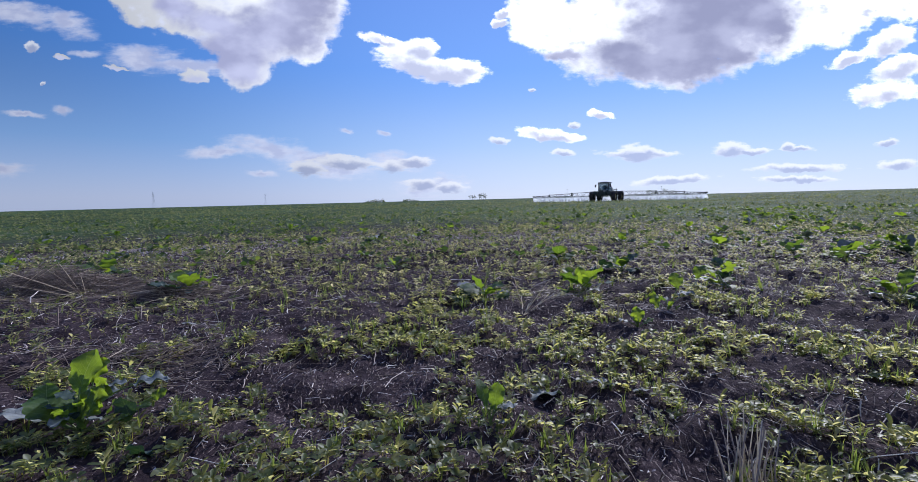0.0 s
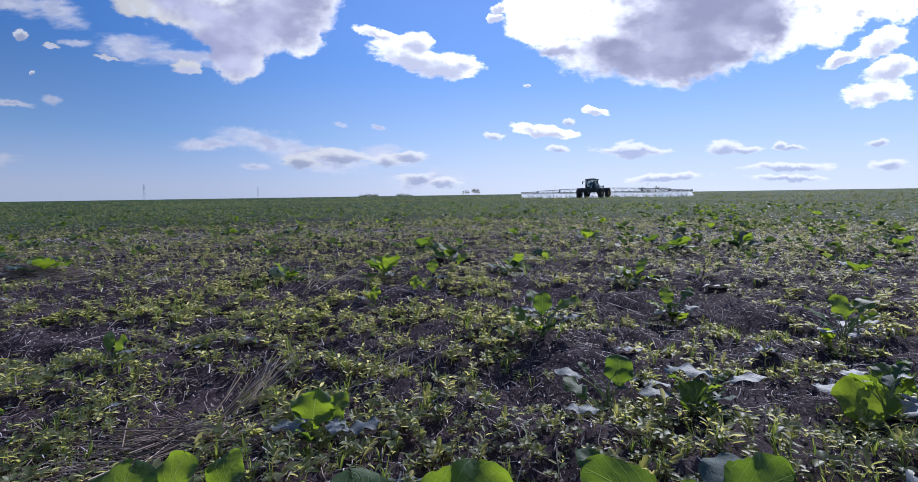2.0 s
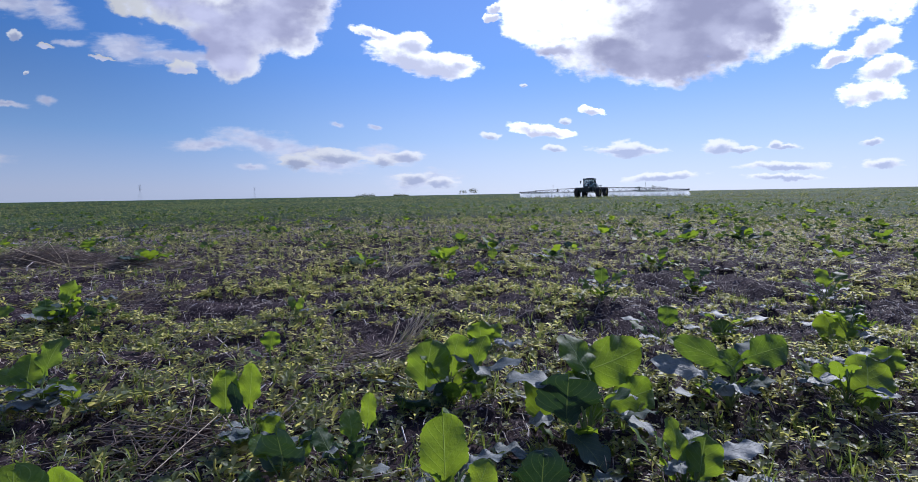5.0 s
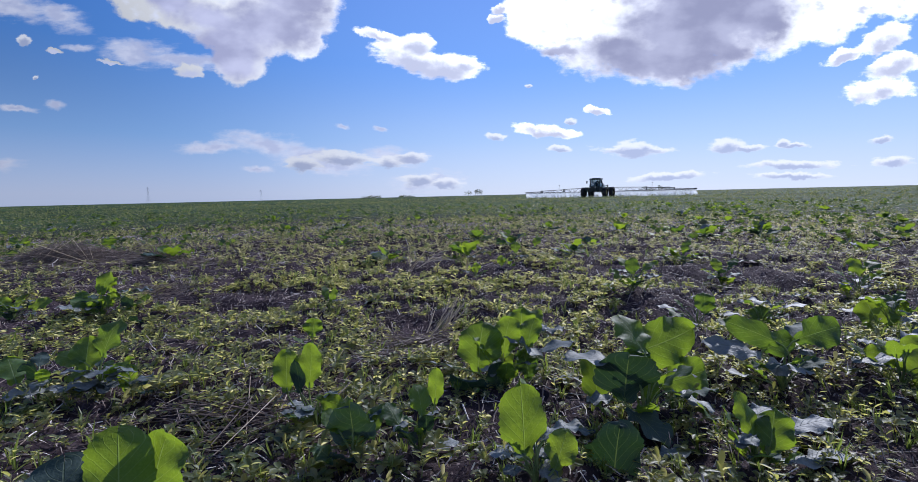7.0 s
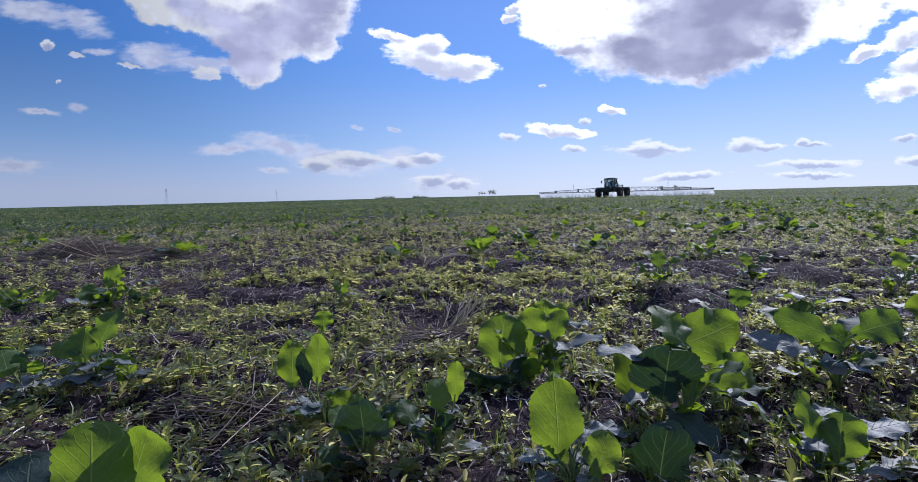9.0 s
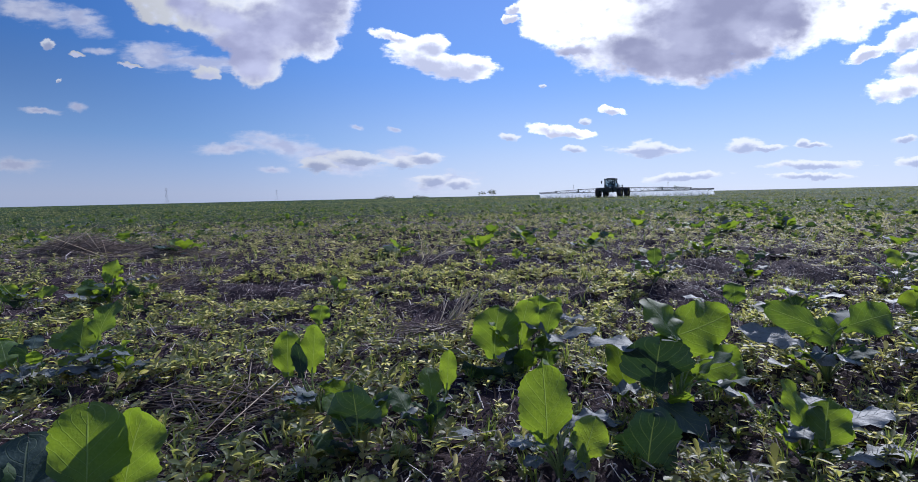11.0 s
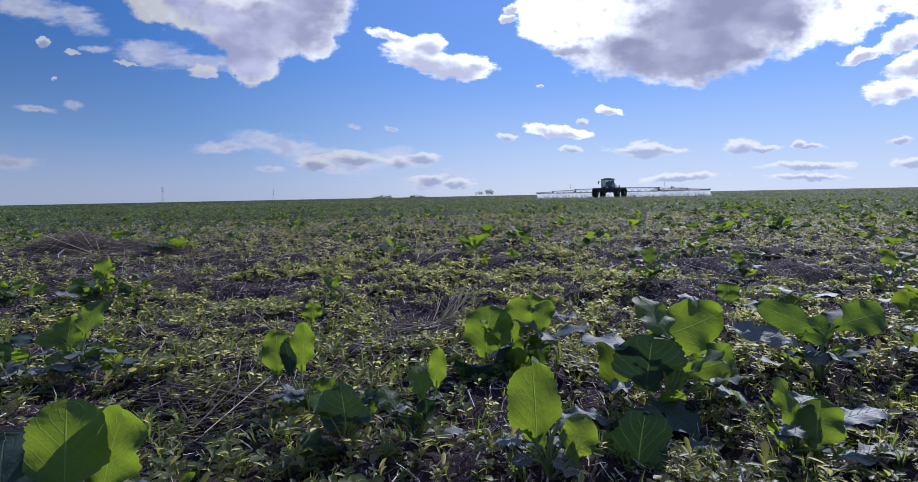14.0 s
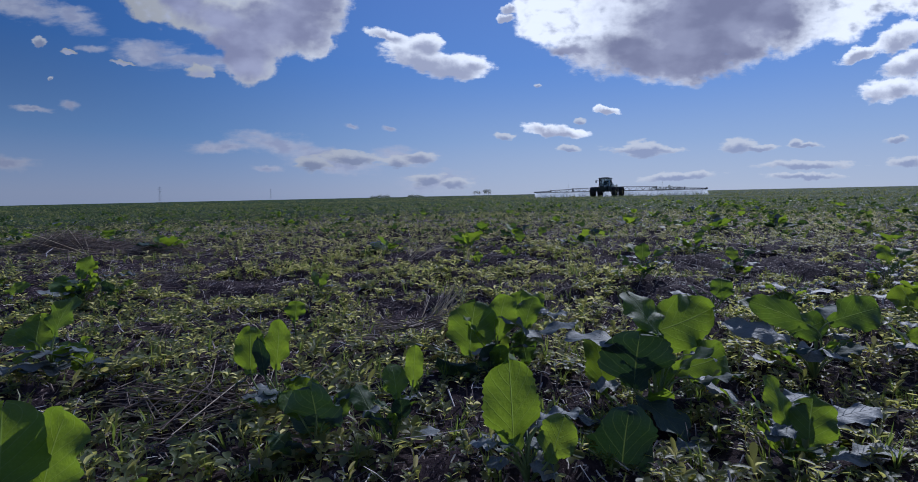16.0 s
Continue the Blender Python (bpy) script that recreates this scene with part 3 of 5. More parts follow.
def scatter(name, shapes, x, y, size, mat, label, category, lean=0.25, sink=0.0, seed=1, which=None):
    """Joins many small copies of a few triangle shapes into one object, resting on the ground."""
    g = np.random.default_rng(seed)
    n = len(x)
    z = ground_z(x, y) - sink * size
    turn, lx, ly = g.uniform(0, 2 * np.pi, n), g.normal(0, lean, n), g.normal(0, lean, n)
    which = g.integers(0, len(shapes), n) if which is None else which
    allv, allf, count = [], [], 0
    for k, (v, f) in enumerate(shapes):
        pick = np.flatnonzero(which == k)
        if not len(pick):
            continue
        c_, s_ = np.cos(turn[pick])[:, None], np.sin(turn[pick])[:, None]
        sc = size[pick][:, None]
        vx, vy, vz = v[:, 0][None] * sc, v[:, 1][None] * sc, v[:, 2][None] * sc
        px, py = vx * c_ - vy * s_, vx * s_ + vy * c_
        wx = px + vz * lx[pick][:, None] + x[pick][:, None]
        wy = py + vz * ly[pick][:, None] + y[pick][:, None]
        wz = vz - px * lx[pick][:, None] * 0.6 - py * ly[pick][:, None] * 0.6 + z[pick][:, None]
        allv.append(np.stack((wx, wy, wz), -1).reshape(-1, 3))
        off = (np.arange(len(pick)) * len(v))[:, None, None] + count
        allf.append((f[None] + off).reshape(-1, 3))
        count += len(pick) * len(v)
    ob = new(name, mesh_from(name, np.concatenate(allv), np.concatenate(allf), mat))
    return tagged(ob, label, category, kind="stuff")


def flatlet(base, way, up, length, width, fold=0.25, droop=0.2):
    """A small leaf of four triangles, for the middle distance."""
    a = np.asarray(way, float)
    a /= np.linalg.norm(a)
    s = np.cross(a, up)
    s /= np.linalg.norm(s)
    n = np.cross(s, a)
    v = [np.asarray(base) + a * u * length + s * w * width + n * z * width for u, w, z in ((0, 0, 0), (0.55, -0.5, fold), (0.55, 0, 0), (0.55, 0.5, fold), (1, 0, -droop))]
    return np.array(v), np.array([(0, 2, 1), (0, 3, 2), (1, 2, 4), (2, 3, 4)])


def leaflet(base, way, up, length, width, fold=0.25, droop=0.2):
    """A small rounded oval leaf of twelve triangles."""
    a = np.asarray(way, float)
    a /= np.linalg.norm(a)
    s = np.cross(a, up)
    s /= np.linalg.norm(s)
    n = np.cross(s, a)
    v = []
    for u, w, z in ((0, 0, 0), (0.28, -0.36, fold), (0.28, 0, 0.02), (0.28, 0.36, fold), (0.66, -0.47, fold), (0.66, 0, -droop * 0.4), (0.66, 0.47, fold),
                    (0.92, -0.27, fold * 0.6 - droop * 0.6), (0.92, 0, -droop * 0.8), (0.92, 0.27, fold * 0.6 - droop * 0.6), (1.0, 0, -droop)):
        v.append(np.asarray(base) + a * u * length + s * w * width + n * z * width)
    f = [(0, 2, 1), (0, 3, 2), (1, 2, 5), (1, 5, 4), (2, 3, 6), (2, 6, 5), (4, 5, 8), (4, 8, 7), (5, 6, 9), (5, 9, 8), (7, 8, 10), (8, 9, 10)]
    return np.array(v), np.array(f)


def join(pieces):
    vs, fs, n = [], [], 0
    for v, f in pieces:
        vs.append(v)
        fs.append(f + n)
        n += len(v)
    return np.concatenate(vs), np.concatenate(fs)


def stem(a, b, r):
    a, b = np.asarray(a, float), np.asarray(b, float)
    v = [a + (r, 0, 0), a + (-r * 0.5, r * 0.87, 0), a + (-r * 0.5, -r * 0.87, 0), b]
    return np.array(v), np.array([(0, 1, 3), (1, 2, 3), (2, 0, 3)])


def seedling(seed, leaves, tall, spread, length, width, make=leaflet):
    """A young broad-leaved weed with opposite oval leaves."""
    g = np.random.default_rng(seed)
    pieces = [stem((0, 0, -0.1), (0, 0, tall), 0.035)]
    for i in range(leaves):
        az = i * 2.4 + g.uniform(-0.4, 0.4)
        el = g.uniform(0.0, 0.75) * spread
        z = tall * (0.35 + 0.65 * i / leaves)
        d = (math.cos(az), math.sin(az), math.tan(el))
        pieces.append(make((0.04 * math.cos(az), 0.04 * math.sin(az), z), d, (0, 0, 1), length * g.uniform(0.7, 1.15), width * g.uniform(0.8, 1.15), 0.2, g.uniform(0, 0.35)))
    return join(pieces)


def tuft(seed, blades, tall):
    """A tuft of grass blades that bend outwards."""
    g = np.random.default_rng(seed)
    pieces = []
    for i in range(blades):
        az, out_, h, w = g.uniform(0, 6.28), g.uniform(0.1, 0.55), tall * g.uniform(0.5, 1.1), g.uniform(0.012, 0.028)
        d, s = np.array((math.cos(az), math.sin(az), 0)), np.array((-math.sin(az), math.cos(az), 0)) * w
        o = d * 0.05
        p0, p1, p2 = o, o + d * out_ * 0.35 + (0, 0, h * 0.6), o + d * out_ + (0, 0, h * g.uniform(0.75, 1.0))
        v = np.array((p0 - s, p0 + s, p1 - s, p1 + s, p2))
        pieces.append((v, np.array([(0, 1, 3), (0, 3, 2), (2, 3, 4)])))
    return join(pieces)


def clump(seed, leaves, broad=1.0):
    """Low ragged foliage for the middle distance."""
    g = np.random.default_rng(seed)
    pieces = []
    for i in range(leaves):
        az, r, z = g.uniform(0, 6.28), g.uniform(0, 0.45), g.uniform(0.02, 0.42)
        o = np.array((r * math.cos(az), r * math.sin(az), z))
        az2 = az + g.normal(0, 0.7)
        d = np.array((math.cos(az2), math.sin(az2), g.uniform(-0.2, 1.4)))
        d /= np.linalg.norm(d)
        s = np.cross(d, (0, 0, 1.0))
        s = s / np.linalg.norm(s) * g.uniform(0.07, 0.13) * broad
        ln = g.uniform(0.22, 0.42)
        v = np.array((o, o + d * ln * 0.55 - s, o + d * ln * 0.55 + s, o + d * ln))
        pieces.append((v, np.array([(0, 2, 1), (1, 2, 3)])))
    return join(pieces)


def wedge(n, near, far, seed, half=57.0, power=1.0, middle=0.0):
    """Random spots in the sector of the field ahead, n of them."""
    g = np.random.default_rng(seed)
    r = np.sqrt(g.uniform(near ** 2, far ** 2, n)) if power == 1.0 else near + (far - near) * g.uniform(0, 1, n) ** power
    a = np.radians(g.uniform(middle - half, middle + half, n))
    return 0.75 + r * np.sin(a), -0.75 + r * np.cos(a)


# ---------------------------------------------------------------- the field
def field_ground():
    def axis(n, step, reach):
        """Even steps in the middle, growing ones outwards."""
        k = np.arange(1, n + 1)
        inner = 140
        d = np.where(k <= inner, k * step, 0.0)
        grow = (reach / (inner * step)) ** (1.0 / (n - inner))
        d = np.where(k > inner, inner * step * grow ** (k - inner), d)
        return np.concatenate((-d[::-1], [0.0], d))
    xs = axis(185, 0.026, 3800.0) + 0.8
    ys = axis(185, 0.026, 3800.0) + 2.3
    X, Y = np.meshgrid(xs, ys)
    v = np.stack((X, Y, ground_z(X, Y)), -1).reshape(-1, 3)
    n = len(xs)
    i = np.arange(len(ys) - 1)[:, None] * n + np.arange(n - 1)[None]
    f = np.stack((i, i + 1, i + n + 1, i + n), -1).reshape(-1, 4)
    ob = new("ground", mesh_from("ground", v, f, SOIL, True))
    return tagged(ob, "dark crumbly stubble-field soil reaching to the horizon", "field", kind="structure")


field_ground()


def patchy(x, y):
    """How green the field is at a spot, 0 to 1."""
    p = 0.46 * fbm(x * 1.3 + 4.0, y * 1.9, 3, 31) + 0.54 * fbm(x * 8.5, y * 8.5, 2, 37)
    bare = 0.0
    for bx, by, rx, ry in ((0.46, 0.90, 0.18, 0.36), (-2.6, 3.1, 0.9, 0.40), (-0.85, 2.3, 0.5, 0.25), (1.05, 1.55, 0.16, 0.14), (0.15, 0.05, 0.15, 0.10), (-0.35, 1.55, 0.3, 0.2)):
        bare = bare + np.exp(-((x - bx) / rx) ** 2 - ((y - by) / ry) ** 2)
    return np.clip((p - 0.43) * 9.0, 0.16, 1.0) * (1 - np.clip(bare, 0, 0.8))


def thin_out(x, y, seed, floor=0.0):
    g = np.random.default_rng(seed)
    keep = g.uniform(0, 1, len(x)) < np.maximum(patchy(x, y), floor)
    return x[keep], y[keep]


SEEDLINGS = [seedling(11, 6, 0.55, 0.75, 0.60, 0.42), seedling(12, 8, 0.75, 0.90, 0.52, 0.34), seedling(13, 4, 0.32, 0.50, 0.68, 0.52),
             seedling(14, 9, 0.75, 1.05, 0.48, 0.29), seedling(15, 5, 0.36, 0.55, 0.60, 0.46), seedling(16, 7, 1.0, 1.20, 0.62, 0.24)]
YOUNG = [seedling(51, 6, 0.6, 0.8, 0.58, 0.40, flatlet), seedling(52, 7, 0.8, 0.95, 0.52, 0.34, flatlet), seedling(53, 5, 0.42, 0.6, 0.64, 0.46, flatlet), seedling(54, 8, 0.9, 1.05, 0.52, 0.28, flatlet)]
TUFTS = [tuft(21, 9, 1.0), tuft(22, 13, 0.9), tuft(23, 7, 1.2)]
BROAD = [clump(41, 9, 1.9), clump(42, 12, 1.7), clump(43, 10, 2.1)]
CLUMPS = [clump(31, 9), clump(32, 11), clump(33, 8), clump(34, 12)]


def sized(n, lo, hi, seed):
    return np.random.default_rng(seed).uniform(lo, hi, n)


def weeds():
    for n, near, far, lo, hi, seed, shapes in ((15500, 0.2, 3.6, 0.012, 0.036, 101, SEEDLINGS), (22000, 3.2, 11.0, 0.018, 0.054, 102, YOUNG)):
        x, y = thin_out(*wedge(n, near, far, seed), seed, 0.22 if far < 5 else 0.42)
        scatter("weed_seedlings", shapes, x, y, (sized(len(x), 0, 1, seed) ** 1.7 * (hi - lo) * 1.25 + lo) * (0.72 + 0.42 * patchy(x, y)), WEED if far < 5 else MIDWEED, "dense yellow-green weed seedlings with small oval leaves", "weeds", 0.2, -0.12, seed)
    # the field goes on beside and behind the walk
    x, y = thin_out(*wedge(9000, 0.15, 5.6, 103, 123.0, 1.0, 180.0), 103, 0.1)
    scatter("weed_seedlings", YOUNG, x, y, sized(len(x), 0, 1, 103) ** 1.7 * 0.04 + 0.02, MIDWEED, "dense yellow-green weed seedlings with small oval leaves", "weeds", 0.2, -0.12, 103)
    x, y = thin_out(*wedge(5000, 5.0, 26.0, 124, 123.0, 1.0, 180.0), 124, 0.1)
    scatter("distant_weeds", CLUMPS, x, y, sized(len(x), 0.06, 0.2, 124), FARWEED, "low green crop cover of the distant field", "weeds", 0.15, 0.05, 124)
    for n, near, far, lo, hi, seed in ((2400, 0.4, 3.4, 0.025, 0.065, 111), (1800, 3.2, 12.0, 0.05, 0.10, 112)):
        x, y = thin_out(*wedge(n, near, far, seed), seed)
        scatter("grass_tufts", TUFTS, x, y, sized(len(x), lo, hi, seed), GRASS, "thin green grass tufts growing between straw", "grass", 0.15, 0.02, seed)
    for n, near, far, lo, hi, seed in ((10500, 6.5, 24.0, 0.05, 0.18, 121), (10000, 20.0, 75.0, 0.11, 0.30, 122), (6500, 60.0, 190.0, 0.35, 0.7, 123)):
        x, y = thin_out(*wedge(n, near, far, seed), seed, 0.08 if far < 80 else 0.5)
        scatter("distant_weeds", CLUMPS, x, y, sized(len(x), lo, hi, seed), FARWEED, "low green crop cover of the distant field", "weeds", 0.15, 0.05, seed)


def far_crop():
    """Broad-leaved crop plants too far off to be told apart."""
    for n, near, far, lo, hi, seed in ((600, 5.0, 14.0, 0.10, 0.22, 161), (800, 12.0, 34.0, 0.14, 0.28, 162)):
        x, y = wedge(n, near, far, seed)
        keep = np.random.default_rng(seed).uniform(0, 1, n) < np.clip((fbm(x * 0.5, y * 0.9, 3, 63) - 0.35) * 4.0, 0.1, 1.0)
        x, y = x[keep], y[keep]
        scatter("crop_plants", BROAD, x, y, sized(len(x), lo, hi, seed), CROP, "broad-leaved green crop plants spread over the field", "crop plants", 0.15, 0.04, seed)


def straw_litter(n, near, far, lo, hi, seed, lift, half=57.0, middle=0.0):
    """Loose straw: each piece spans the bumps between its two ends."""
    g = np.random.default_rng(seed)
    x, y = wedge(n, near, far, seed, half, 1.0, middle)
    drift = fbm(x * 1.7 + 9.0, y * 2.6, 3, 51) * 0.85 + (1 - patchy(x, y)) * 0.30
    keep = g.uniform(0, 1, n) < np.clip((drift - 0.36) * 3.5, 0.18, 1)
    x, y = x[keep], y[keep]
    n = len(x)
    ln = g.uniform(0, 1, n) ** 2 * (hi - lo) + lo
    az = g.uniform(0, 2 * np.pi, n)
    dx, dy = np.cos(az) * ln / 2, np.sin(az) * ln / 2
    za = ground_z(x - dx, y - dy) + g.exponential(lift, n) + 0.002
    zb = ground_z(x + dx, y + dy) + g.exponential(lift, n) + 0.002
    zm = np.maximum(ground_z(x, y) + 0.002, (za + zb) / 2)
    bx, by = g.normal(0, 0.06, n) * ln, g.normal(0, 0.06, n) * ln
    w = g.uniform(0.0007, 0.0019, n) * (1.0 if far < 5 else 1.5 if far < 15 else 2.2)
    px, py = -np.sin(az) * w, np.cos(az) * w
    rows = []
    for cx, cy, cz in ((x - dx, y - dy, za), (x + bx, y + by, zm), (x + dx, y + dy, zb)):
        rows += [np.stack((cx - px, cy - py, cz), -1), np.stack((cx, cy, cz + w * 0.8), -1), np.stack((cx + px, cy + py, cz), -1)]
    v = np.stack(rows, 1).reshape(-1, 3)
    f = []
    for k in (0, 3):
        for j in range(3):
            a, b = k + j, k + (j + 1) % 3
            f += [(a, b, b + 3), (a, b + 3, a + 3)]
    f = (np.array(f)[None] + (np.arange(n) * 9)[:, None, None]).reshape(-1, 3)
    ob = new("straw_litter", mesh_from("straw_litter", v, f, STRAW))
    tagged(ob, "loose pale straw pieces scattered over the soil", "straw", kind="stuff")


def litter():
    straw_litter(23000, 0.2, 3.6, 0.007, 0.045, 131, 0.007)
    straw_litter(170, 0.5, 3.6, 0.07, 0.20, 134, 0.012)
    straw_litter(15000, 3.4, 11.0, 0.025, 0.15, 132, 0.014)
    straw_litter(6000, 10.0, 30.0, 0.06, 0.25, 133, 0.02)
    straw_litter(7000, 0.15, 7.0, 0.015, 0.10, 135, 0.010, 123.0, 180.0)
    x, y = wedge(24000, 0.35, 9.0, 141)
    scatter("dead_leaves", [flatlet((-0.5, 0, 0.06), (1, 0, 0.1), (0, 0, 1), 1.0, 0.55, 0.3, 0.3), flatlet((-0.5, 0, 0.1), (1, 0, -0.1), (0, 0, 1), 0.9, 0.7, 0.5, 0.5)],
            x, y, sized(24000, 0, 1, 141) ** 2.5 * 0.036 + 0.010, DEADGLINT, "withered leaf scraps on the soil, pale lavender glints put into their colour", "dead leaves", 0.3, -0.2, 141)


def clods():
    shapes = []
    for s in range(4):
        bm = bmesh.new()
        bmesh.ops.create_icosphere(bm, subdivisions=1, radius=0.5)
        for v in bm.verts:
            v.co *= 0.75 + 0.5 * noise.noise(v.co * 2.2 + Vector((s * 7.0, 0, 0)))
            v.co.z *= 0.7
        shapes.append((np.array([v.co[:] for v in bm.verts]), np.array([[v.index for v in f.verts] for f in bm.faces])))
        bm.free()
    x, y = wedge(6500, 0.35, 6.0, 151)
    s = sized(6500, 0, 1, 151) ** 4 * 0.060 + 0.006
    scatter("soil_clods", shapes, x, y, s, CLOD, "small dark crumbs and clods of soil", "soil clods", 0.1, -0.15, 151)


def single_weeds():
    """Weed seedlings close by, each one a plant of its own with its stem and leaves."""
    g = np.random.default_rng(88)
    patterns = []
    for k in range(6):
        root = tagged(new("weed_seedling"), "young yellow-green weed seedling with oval leaves in soil", "weed", "single weed seedlings")
        tall, n = 0.030 + 0.006 * k, 5 + k % 4
        v, f = stem((0, 0, -0.006), (0, 0, tall), 0.0013)
        part_mesh("stem", mesh_from("stem", v, f, STALK), root)
        for i in range(n):
            az, el = i * 2.4 + g.uniform(-0.3, 0.3), g.uniform(0.0, 0.8)
            v, f = leaflet((0.002 * math.cos(az), 0.002 * math.sin(az), tall * (0.35 + 0.65 * i / n)), (math.cos(az), math.sin(az), math.tan(el)), (0, 0, 1),
                           g.uniform(0.012, 0.023), g.uniform(0.007, 0.011), 0.2, g.uniform(0, 0.35))
            part_mesh("leaf", mesh_from("leaf", v, f, WEED, True), root)
        patterns.append(root)
    x, y = thin_out(*wedge(700, 0.45, 1.8, 881, 45.0), 882, 0.1)
    for k in range(min(200, len(x))):
        m = pose(x[k], y[k], float(ground_z(x[k], y[k])), g.normal(0, 8), g.normal(0, 8), g.uniform(0, 360))
        if k < len(patterns):
            patterns[k].matrix_world = m
        else:
            copy_thing(patterns[k % len(patterns)], m)


weeds()
far_crop()
single_weeds()
litter()
clods()


def straw_bundle(x, y, count, length, lean_az, lean, spread, label, name="straw_bundle"):
    """Stiff stalks that rise from one spot and lean one way."""
    g = np.random.default_rng(int(abs(x * 1000) + abs(y * 77)))
    root = tagged(new(name), label, "straw", "straw bundles")
    root.location = (x, y, float(ground_z(x, y)))
    for i in range(count):
        az, el = radians(lean_az) + g.normal(0, spread), radians(lean) + g.normal(0, spread * 0.6)
        el = min(max(el, 0.08), 1.5)
        d = Vector((math.sin(az) * math.cos(el), math.cos(az) * math.cos(el), math.sin(el)))
        o = Vector((g.normal(0, 0.02), g.normal(0, 0.02), -0.008))
        ln, r = length * g.uniform(0.5, 1.1), g.uniform(0.0012, 0.0024) * (1.15 if lean > 50 else 1.0)
        bm = bmesh.new()
        mid = o + d * ln * 0.55 + Vector((g.normal(0, 0.004), g.normal(0, 0.004), 0))
        rod(bm, o, mid, r, r * 0.9, 5)
        rod(bm, mid, o + d * ln, r * 0.9, r * 0.6, 5)
        part("stalk", bm, OLDSTRAW if i % (2 if lean > 50 else 3) == 1 else CUTSTRAW, root)
    return root


straw_bundle(0.530, 0.860, 20, 0.26, 33, 27, 0.16, "leaning bundle of pale cut stubble stalks over the weeds", "stubble_tuft")
straw_bundle(0.575, 0.925, 14, 0.20, 36, 33, 0.22, "slanting tuft of cut cereal stubble in the soil", "stubble_tuft")
straw_bundle(0.600, 0.960, 8, 0.14, 20, 42, 0.30, "slanting tuft of cut cereal stubble in the soil", "stubble_tuft")
straw_bundle(0.676, 2.122, 5, 0.12, 20, 75, 0.20, "upright tuft of cut cereal stubble in the soil", "stubble_tuft")
straw_bundle(0.485, 3.415, 22, 0.30, 80, 12, 0.50, "bleached straw heap lying on the field")
straw_bundle(0.890, 1.177, 6, 0.16, 60, 25, 0.30, "bleached straw heap lying on the field")
straw_bundle(0.62, 0.62, 9, 0.20, 75, 8, 0.4, "loose pale straw stalks lying on bare soil")
straw_bundle(0.62, 2.74, 18, 0.28, 60, 16, 0.5, "bleached straw heap lying on the field")
straw_bundle(0.33, 2.38, 10, 0.22, 30, 28, 0.4, "loose bundle of bleached straw stalks")
straw_bundle(-2.75, 3.05, 26, 0.45, 80, 10, 0.6, "wide heap of brown flattened straw")
straw_bundle(-2.25, 3.0, 22, 0.40, -80, 12, 0.6, "wide heap of brown flattened straw")
straw_bundle(-1.09, 1.73, 9, 0.18, 60, 22, 0.3, "loose bundle of pale straw stalks")
straw_bundle(0.30, 0.10, 8, 0.20, 45, 14, 0.35, "loose pale straw stalks among the weeds")


def straw_mat(x, y, rx, ry, n, seed, heap=0.05):
    """A trampled brown mat of weathered straw."""
    g = np.random.default_rng(seed)
    cx, cy = x + g.normal(0, rx, n), y + g.normal(0, ry, n)
    az, ln = g.normal(1.4, 0.7, n), g.uniform(0.04, 0.22, n)
    dx, dy = np.sin(az) * ln / 2, np.cos(az) * ln / 2
    hump = heap * np.exp(-((cx - x) / rx) ** 2 - ((cy - y) / ry) ** 2)
    z0, z1 = ground_z(cx - dx, cy - dy) + g.uniform(0, 1, n) * hump + 0.003, ground_z(cx + dx, cy + dy) + g.uniform(0, 1, n) * hump + 0.003
    w = g.uniform(0.0007, 0.0017, n)
    px, py = np.cos(az) * w, -np.sin(az) * w
    rows = []
    for ax, ay, z in ((cx - dx, cy - dy, z0), (cx + dx, cy + dy, z1)):
        rows += [np.stack((ax - px, ay - py, z), -1), np.stack((ax, ay, z + w * 1.5), -1), np.stack((ax + px, ay + py, z), -1)]
    v = np.stack(rows, 1).reshape(-1, 3)
    f = np.array([(0, 1, 4), (0, 4, 3), (1, 2, 5), (1, 5, 4), (2, 0, 3), (2, 3, 5)])
    f = (f[None] + (np.arange(n) * 6)[:, None, None]).reshape(-1, 3)
    tagged(new("straw_mat", mesh_from("straw_mat", v, f, OLDSTRAW)), "matted brown weathered straw lying on the soil", "straw", kind="stuff")


straw_mat(-2.60, 3.20, 0.50, 0.17, 4200, 91, 0.20)
straw_mat(-1.75, 3.05, 0.30, 0.14, 900, 104, 0.09)
straw_mat(-1.1, 1.75, 0.28, 0.12, 300, 92)
straw_mat(0.62, 2.74, 0.16, 0.12, 260, 93)
straw_mat(0.52, 0.66, 0.12, 0.10, 420, 94)
straw_mat(0.17, 0.10, 0.13, 0.06, 200, 95)
straw_mat(-2.6, 4.6, 0.6, 0.25, 500, 96)
straw_mat(1.6, 4.4, 0.5, 0.25, 400, 97)

# ---------------------------------------------------------------- leafy plants


